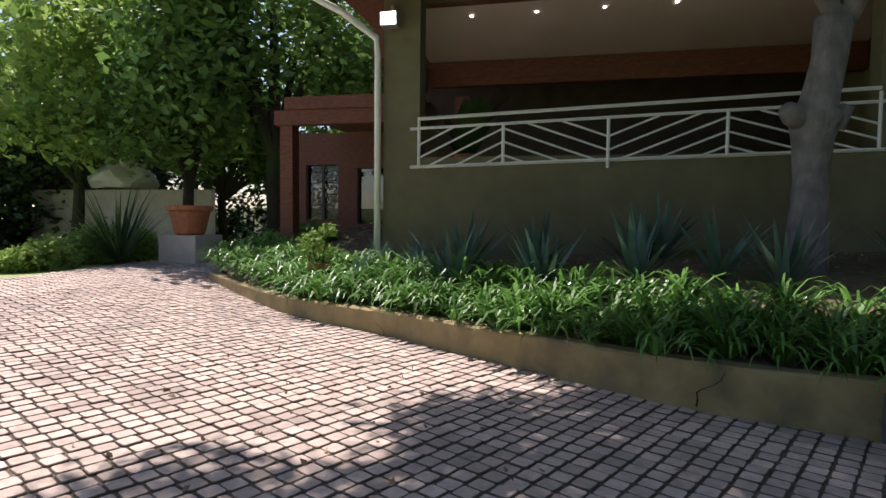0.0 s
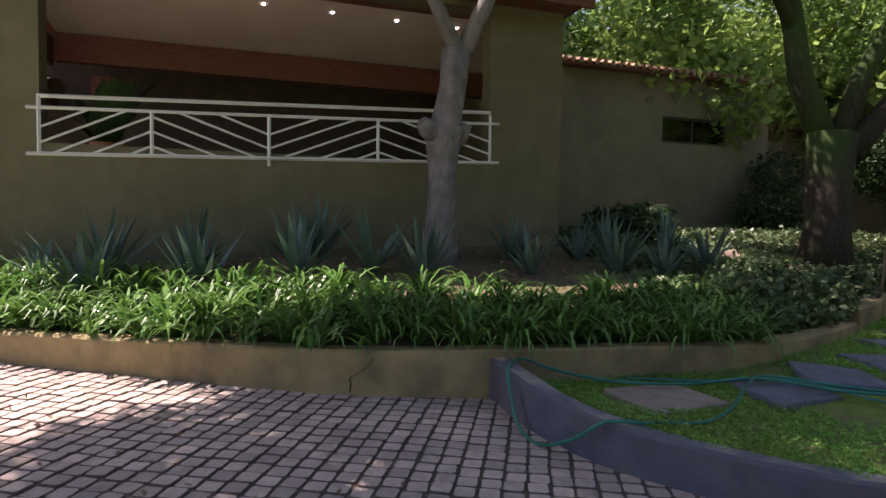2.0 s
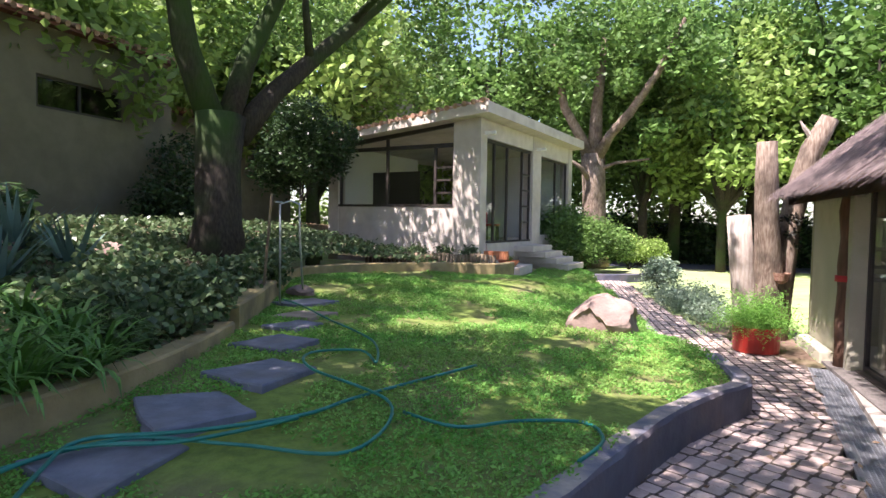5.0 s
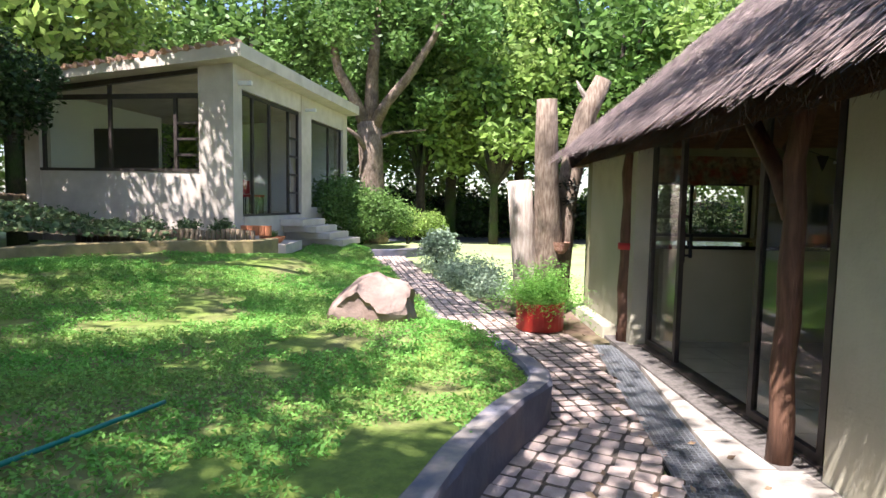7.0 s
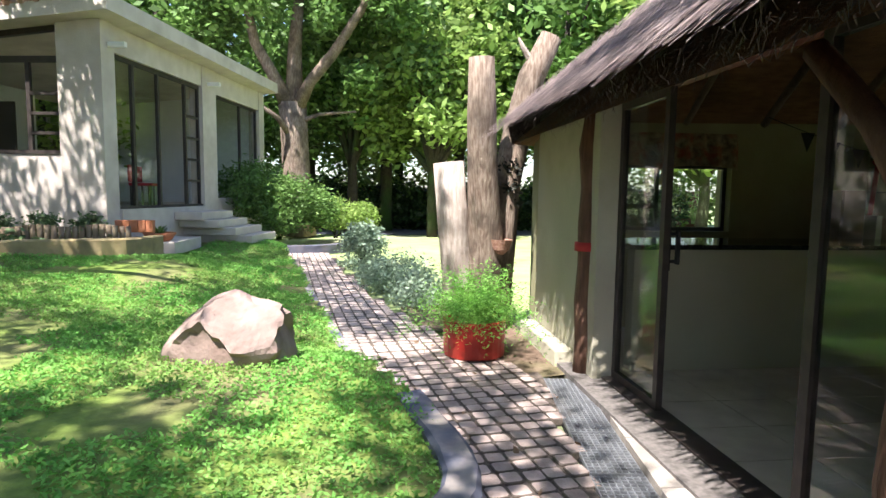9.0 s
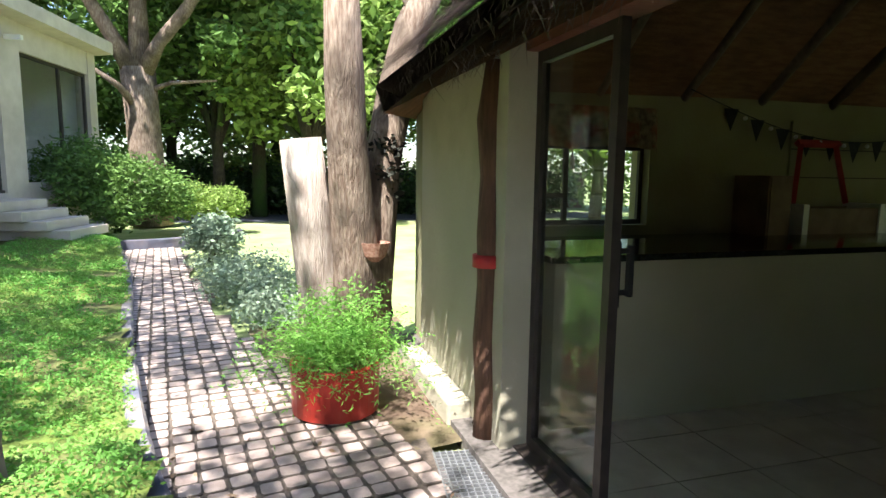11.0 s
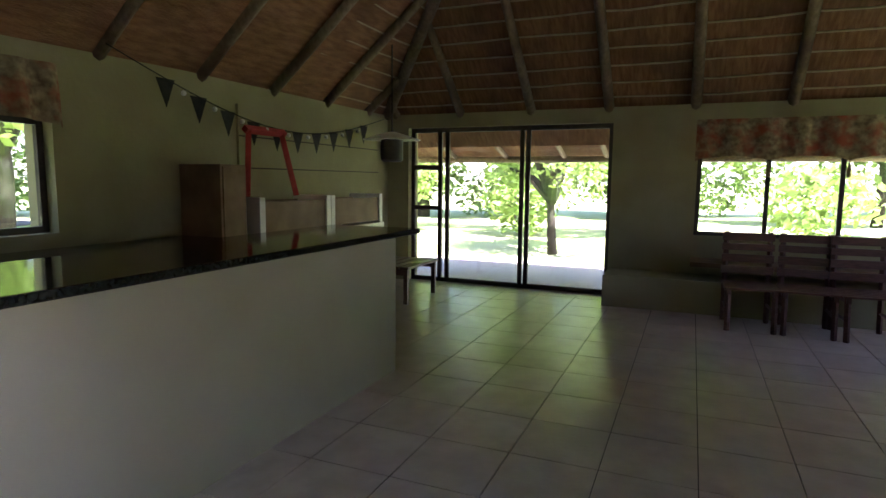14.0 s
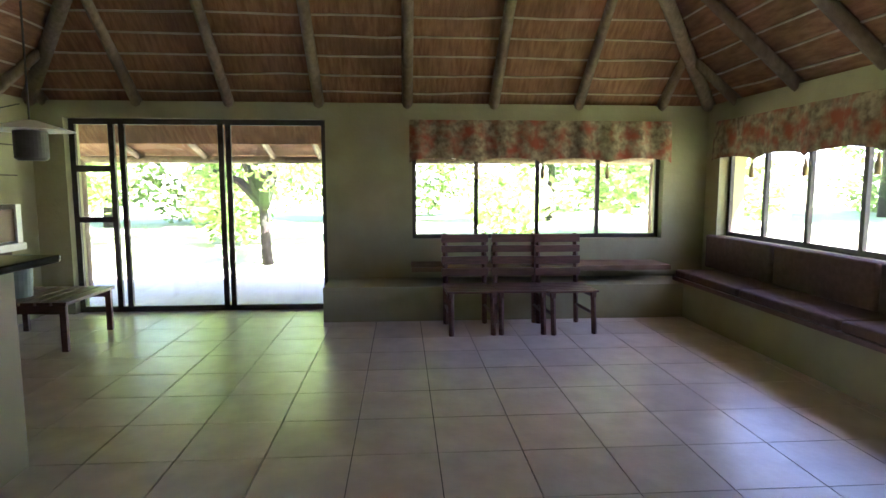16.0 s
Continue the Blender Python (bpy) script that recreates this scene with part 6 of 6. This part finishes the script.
def far_tree(seed, h, r, material, n=9000, size=0.17):
    r_ = np.random.default_rng(seed)
    blobs = [(0, 0, h * 0.62, r)] + [(r * 0.85 * math.cos(a) * r_.uniform(0.5, 1), r * 0.85 * math.sin(a) * r_.uniform(0.5, 1), h * r_.uniform(0.38, 0.95), r * r_.uniform(0.3, 0.6)) for a in r_.uniform(0, 6.28, 15)]
    e = thing("tree", "tall leafy tree closing the garden behind", "tree", "background trees")
    tube("trunk", [(0, 0, -0.3), (0.1, 0.05, h * 0.2), (0.0, 0.1, h * 0.45), (0.1, 0, h * 0.7)], [0.024 * h, 0.018 * h, 0.014 * h, 0.007 * h], BARK, e, n=8, wob=0.1, seed=seed)
    for b in blobs[1:8]:
        tube("limb", [(0.05, 0.05, h * 0.25 + 0.02 * b[0]), (b[0] * 0.5, b[1] * 0.5, (h * 0.3 + b[2]) / 2), b[:3]], [0.13, 0.09, 0.03], BARK, e, n=6)
    v, f_ = leaves(blob_points(blobs, n, seed, 0.35), size, seed + 1)
    raw("crown", v, f_, material, e, "", "stuff")
    return e


kinds = [far_tree(201, 9, 2.6, LEAF, 8500, 0.15), far_tree(202, 10, 3.0, LEAF_LT, 9000, 0.16), far_tree(203, 7.5, 2.4, LEAF_LT, 8000, 0.14), far_tree(204, 11, 3.2, LEAF, 10000, 0.16), far_tree(205, 5.2, 1.7, LEAF_LT, 5000, 0.09)]
spots = [(3.2, 23.5, 3), (0.2, 22.6, 3), (6.6, 20.0, 3), (-7.5, 20, 3), (-1.0, 21, 3), (1.8, 19.5, 2), (4.5, 22, 0), (8, 21, 1), (-10.5, 22, 1), (-14, 17, 3), (-17.5, 12, 1), (-18, 7, 1), (-17.5, 2, 3), (-18.5, -3, 1), (-19, -8, 0), (-20, -13, 3),
         (-3, 26, 3), (1, 27, 1), (6, 28, 3), (11, 26, 0), (15, 23, 1), (-13, 26, 1), (-22, 20, 3), (-24, 5, 1), (-16.0, -15.5, 3), (-15.0, -22.0, 2), (-20, -20, 0), (-24, -26, 3), (-18, -28, 1), (-28, -18, 3),
         (23.5, 8, 1), (26, 1.5, 1), (13.5, 4.1, 4), (24, 12, 3), (-15.8, 6.5, 1), (-16.2, 11, 1), (-12.6, 14.5, 1), (24, -4, 0), (28, 4, 1), (30, -8, 3), (14, 12, 0), (20, 14, 1), (12, -19, 1), (4, -16, 0), (18, -17, 3), (20, -14, 0), (8, 13, 2), (12, 16, 3)]
for i, (x, y, k) in enumerate(spots):
    r0 = random.Random(i)
    m = pose(x, y, float(gz(x, y)) - 0.1, 0, 0, r0.uniform(0, 360))
    c = copy_thing(kinds[k], m)
    s_ = r0.uniform(0.85, 1.2)
    c.scale = (s_, s_, s_ * r0.uniform(0.9, 1.15))
for k, (x, y) in enumerate(((-15.3, -18.1), (-21, 16), (-9.5, 17.0), (-26, -2), (26, -10))):
    kinds[k].matrix_world = pose(x, y, float(gz(x, y)) - 0.1, 0, 0, 50 * k)
bush("leafy_screen", "tall light green leafy shrubs with hanging boughs beyond the deck", [(17.5 + 1.2 * math.sin(5 * k), -8 + 1.15 * k, 1.3 + 1.6 * (k % 3) + 0.4 * math.sin(3 * k), 1.15) for k in range(16)] + [(18.2, -6 + 2.2 * k, 4.4, 1.3) for k in range(6)], 17000, 0.13, 93, LEAF_LT, "shrub", False)
bush("purple_tree", "purple-leaved small tree at the far side of the drive", [(-21.5, -27.5, 3.5, 2.0), (-20.5, -29, 2.5, 1.8), (-23, -26, 4.5, 1.6)], 7000, 0.14, 91, LEAF_RED, "tree")
for i, (a, b) in enumerate((((-8, 23.5), (-2, 23.8)), ((-2, 23.8), (5, 23.6)), ((5, 23.6), (12, 23)), ((-26, -24), (-18, -30)), ((-33, -8), (-30, -20)))):
    blobs = [(a[0] + (b[0] - a[0]) * t + 0.3 * math.sin(9 * t), a[1] + (b[1] - a[1]) * t, 0.9 + 0.3 * math.sin(17 * t + i), 1.15) for t in [k / 7 for k in range(8)]]
    bush("hedge", "dense dark green hedge along the garden boundary", blobs, 9000, 0.11, 301 + i, LEAF_DK if i < 5 else LEAF, "hedge", False)

for i, (a, b, m_) in enumerate((((-14, 26), (0, 27.5), LEAF), ((-1, 27), (17, 25), LEAF_LT), ((-23, -12), (-21, 6), LEAF), ((-21, 6), (-16, 22), LEAF_LT), ((31, -12), (29, 4), LEAF_LT), ((29, 4), (24, 20), LEAF_LT), ((-15, -26), (-25, -19), LEAF_DK), ((-25, -31), (-15, -27), LEAF_DK), ((8, -20), (24, -17), LEAF_LT))):
    blobs = []
    for k in range(9):
        t = k / 8
        for h_ in (1.3, 3.3, 5.0):
            blobs.append((a[0] + (b[0] - a[0]) * t + 0.7 * math.sin(9 * t + h_), a[1] + (b[1] - a[1]) * t + 0.8 * math.cos(5 * t + 2 * h_), h_ + 0.5 * math.sin(17 * t + i), 1.55))
    bush("thicket", "tall dense leafy thicket closing the far side of the garden", blobs, 15000, 0.15, 401 + i, m_, "trees", False)

# plant on the veranda
vp_ = thing("potted_plant", "broad-leaved plant inside the veranda opening", "plant", at=(-9.9, -8.4, 2.2))
v, f_ = blades([(0, 0, 0.6, 1)], 13, 1.2, 0.42, 95, droop=0.5, spread=0.9, seg=5)
raw("foliage", v, f_, LEAF_DK, vp_, "", "stuff")
part("pot", turned([(0.15, 0), (0.22, 0.4), (0.24, 0.6), (0.2, 0.6)], 16), TERRA, vp_)

# drain grate
drain = structure(new("drain"), "long grated drain channel set in the paving beside the doors", "drain")
drain.matrix_world = pose(0.78, 0, 0, 0, 0, -math.degrees(math.atan(0.132)))
for k in range(10):
    y0 = -1.95 + 0.545 * k
    z0 = float(max(gz(0, y0 + 0.27), -0.05))
    box("drain_pit", (0.0, 0.30, y0, y0 + 0.545, z0 - 0.09, z0 - 0.035), BLACK, drain)
    bm = bmesh.new()
    for y in np.arange(y0 + 0.004, y0 + 0.53, 0.036):
        add_box(bm, 0.006, 0.294, y, y + 0.007, z0 - 0.024, z0 + 0.002)
    for x in np.arange(0.004, 0.30, 0.0355):
        add_box(bm, x, x + 0.007, y0 + 0.004, y0 + 0.535, z0 - 0.022, z0)
    part("drain_grate", bm, STEEL, drain, "galvanised steel grating")


# ---- paving, deck boards and floor tiles ----
def paver_template(sx, sy, h=0.045, corner=0.0, edge=0.009):
    """A block with a bevelled top and, if asked, blunted corners; the last face is the top."""
    edge = min(edge, h / 2)

    def ring(z, e):
        x, y, c = sx / 2 - e, sy / 2 - e, corner
        if not c:
            return [(-x, -y, z), (x, -y, z), (x, y, z), (-x, y, z)]
        return [(-x + c, -y, z), (x - c, -y, z), (x, -y + c, z), (x, y - c, z), (x - c, y, z), (-x + c, y, z), (-x, y - c, z), (-x, -y + c, z)]

    v = ring(0, 0) + ring(h - edge * 0.7, 0) + ring(h, edge)
    n = len(v) // 3
    f_ = [(k + i, k + (i + 1) % n, k + n + (i + 1) % n, k + n + i) for k in (0, n) for i in range(n)]
    if n == 4:
        f_.append((8, 9, 10, 11))
    else:
        f_ += [(16, 17, 18, 23), (23, 18, 19, 22), (22, 19, 20, 21)]
    return np.array(v), np.array(f_)


DRIVE_POLY = xy(BED_LINE)[:-18] + [(-4.3, -4.25)] + xy(KERB_LINE)[1:] + xy(PATH_L)[1:] + [(-1.8, 14.5), (-1.3, 13.2), (-0.95, 11.4), (-0.6, 9.4), (-0.15, 7.2), (0.35, 5.5), (0.62, 4.9), (0.95, 4.2), (1.22, 3.46), (0.53, -1.95), (1.1, -2.0), (1.1, -9), (1.1, -14), (-3, -15.6), (-8.4, -17.0), (-12.5, -17.6), (-16.5, -17.6), (-17.5, -14.5)]


def pave(name, poly, ang, px, py, gap, seed, limit, label, piece_from):
    """Rows of pavers at an angle over a polygon: the nearest limit as pieces, the rest as one mesh."""
    r_ = np.random.default_rng(seed)
    ca, sa = math.cos(ang), math.sin(ang)
    P = np.array(poly)
    U = P @ np.array([[ca, -sa], [sa, ca]])
    us, vs = np.arange(U[:, 0].min(), U[:, 0].max(), px), np.arange(U[:, 1].min(), U[:, 1].max(), py)
    gu, gv = np.meshgrid(us, vs, indexing="ij")
    gu = gu + (np.arange(len(vs)) % 2)[None, :] * px * (0.12 if name == "driveway" else 0.0)
    x, y = gu * ca - gv * sa, gu * sa + gv * ca
    x, y = x.ravel(), y.ravel()
    keep = inside(x, y, poly)
    x, y = x[keep], y[keep]
    d = np.hypot(x - piece_from[0], y - piece_from[1])
    o = np.argsort(d)
    x, y = x[o], y[o]
    tv, tf = paver_template(px - gap, py - gap, corner=0.013, edge=0.006)
    rot = ang + r_.normal(size=len(x)) * 0.035
    x, y = x + r_.normal(size=len(x)) * 0.003, y + r_.normal(size=len(x)) * 0.003
    z = gz(x, y) - 0.045 + r_.normal(size=len(x)) * 0.0025
    host = structure(raw(name, [(0, 0, -0.3), (0.01, 0, -0.3), (0, 0.01, -0.3)], [(0, 1, 2)], JOINT), label, "paving")
    me = bpy.data.meshes.new("paver")
    me.from_pydata(tv.tolist(), [], tf.tolist())
    me.materials.append(PAVER_ONE)
    me.materials.append(JOINT)
    dirty = np.r_[np.ones(16, np.int32), np.zeros(3, np.int32)]
    me.polygons.foreach_set("material_index", dirty)
    for i in range(limit):
        ob = new("paver", me)
        ob.matrix_world = pose(x[i], y[i], z[i], r_.normal() * 0.8, r_.normal() * 0.8, math.degrees(rot[i]))
        ob.parent = host
    x, y, z, rot = x[limit:], y[limit:], z[limit:], rot[limit:]
    n = len(x)
    c, s = np.cos(rot)[:, None], np.sin(rot)[:, None]
    vx = tv[None, :, 0] * c - tv[None, :, 1] * s + x[:, None]
    vy = tv[None, :, 0] * s + tv[None, :, 1] * c + y[:, None]
    vz = tv[None, :, 2] + z[:, None] + r_.normal(size=(n, 1)) * 0.0
    V_ = np.stack([vx, vy, vz], -1).reshape(-1, 3)
    F_ = (tf[None] + (np.arange(n) * len(tv))[:, None, None]).reshape(-1, 4)
    rest = raw("pavers", V_, F_, PAVER, host, "", "stuff")
    rest.data.materials.append(JOINT)
    rest.data.polygons.foreach_set("material_index", np.tile(dirty, n))


dirt = sheet("dirt_strip", [(0.66, 4.9), (0.98, 4.2), (1.15, 3.52), (1.6, 3.52), (1.6, 5.3), (1.7, 6.6), (0.2, 6.6), (0.3, 5.6)], 0.08, lambda x, y: gz(x, y) + 0.0 + 0.015 * np.sin(9 * x) * np.cos(7 * y), EARTH, "bare dark earth between the path and the pale wall", "ground")
joint = sheet("paving_bed", DRIVE_POLY, 0.25, lambda x, y: gz(x, y) - 0.012, JOINT, "dark sand joints under the clay pavers", "paving")
split = 1.2
far_poly = xy(BED_LINE)[:-18] + [(-4.3, -4.25)] + [p for p in xy(KERB_LINE)[1:] if p[1] < split] + [(0.93, split), (0.53, -1.95), (1.1, -2.0), (1.1, -9), (1.1, -14), (-3, -15.6), (-8.4, -17.0), (-12.5, -17.6), (-16.5, -17.6), (-17.5, -14.5)]
pave("driveway", far_poly, radians(-27), 0.135, 0.135, 0.010, 1, 290, "driveway of worn pinkish clay pavers in slanting rows", (-2.3, -5.6))
pave("brick_path", [(0.2, split - 0.06), (0.2, 2.4)] + [p for p in xy(PATH_L)[1:]] + [(-1.8, 14.5), (-1.3, 13.2), (-0.95, 11.4), (-0.6, 9.4), (-0.15, 7.2), (0.35, 5.5), (0.62, 4.9), (0.95, 4.2), (1.22, 3.46), (0.93, split - 0.06)], radians(9), 0.124, 0.124, 0.010, 2, 290, "path of worn brown clay pavers beside the thatched house", (0.4, 3.0))

for i in range(26):
    ob = box("board", (X1 + 0.35 + 0.11 * i, X1 + 0.35 + 0.11 * i + 0.1, 1.0, 6.3, -0.10, -0.075), DECK, deck)

# floor tiles
TX, TY = 0.474, 0.4525
tm = bpy.data.meshes.new("tile")
tv, tf = paver_template(TX - 0.009, TY - 0.009, 0.012)
tv[8:12, :2] *= 1.035
tm.from_pydata(tv.tolist(), [], tf.tolist())
tm.materials.append(TILE)
for i in range(20):
    for j in range(20):
        x, y = 1.815 + TX * (i + 0.5), -2.255 + TY * (j + 0.5)
        if X0 < x < X1 and Y0 < y < Y1:
            ob = new("tile", tm)
            ob.matrix_world = pose(x, y, -0.012, random.uniform(-0.04, 0.04), random.uniform(-0.04, 0.04), 0)
            ob.parent = floor

# daylight passes the panes
for ob in bpy.data.objects:
    if ob.name.split(".")[0] == "pane":
        ob.visible_shadow = False
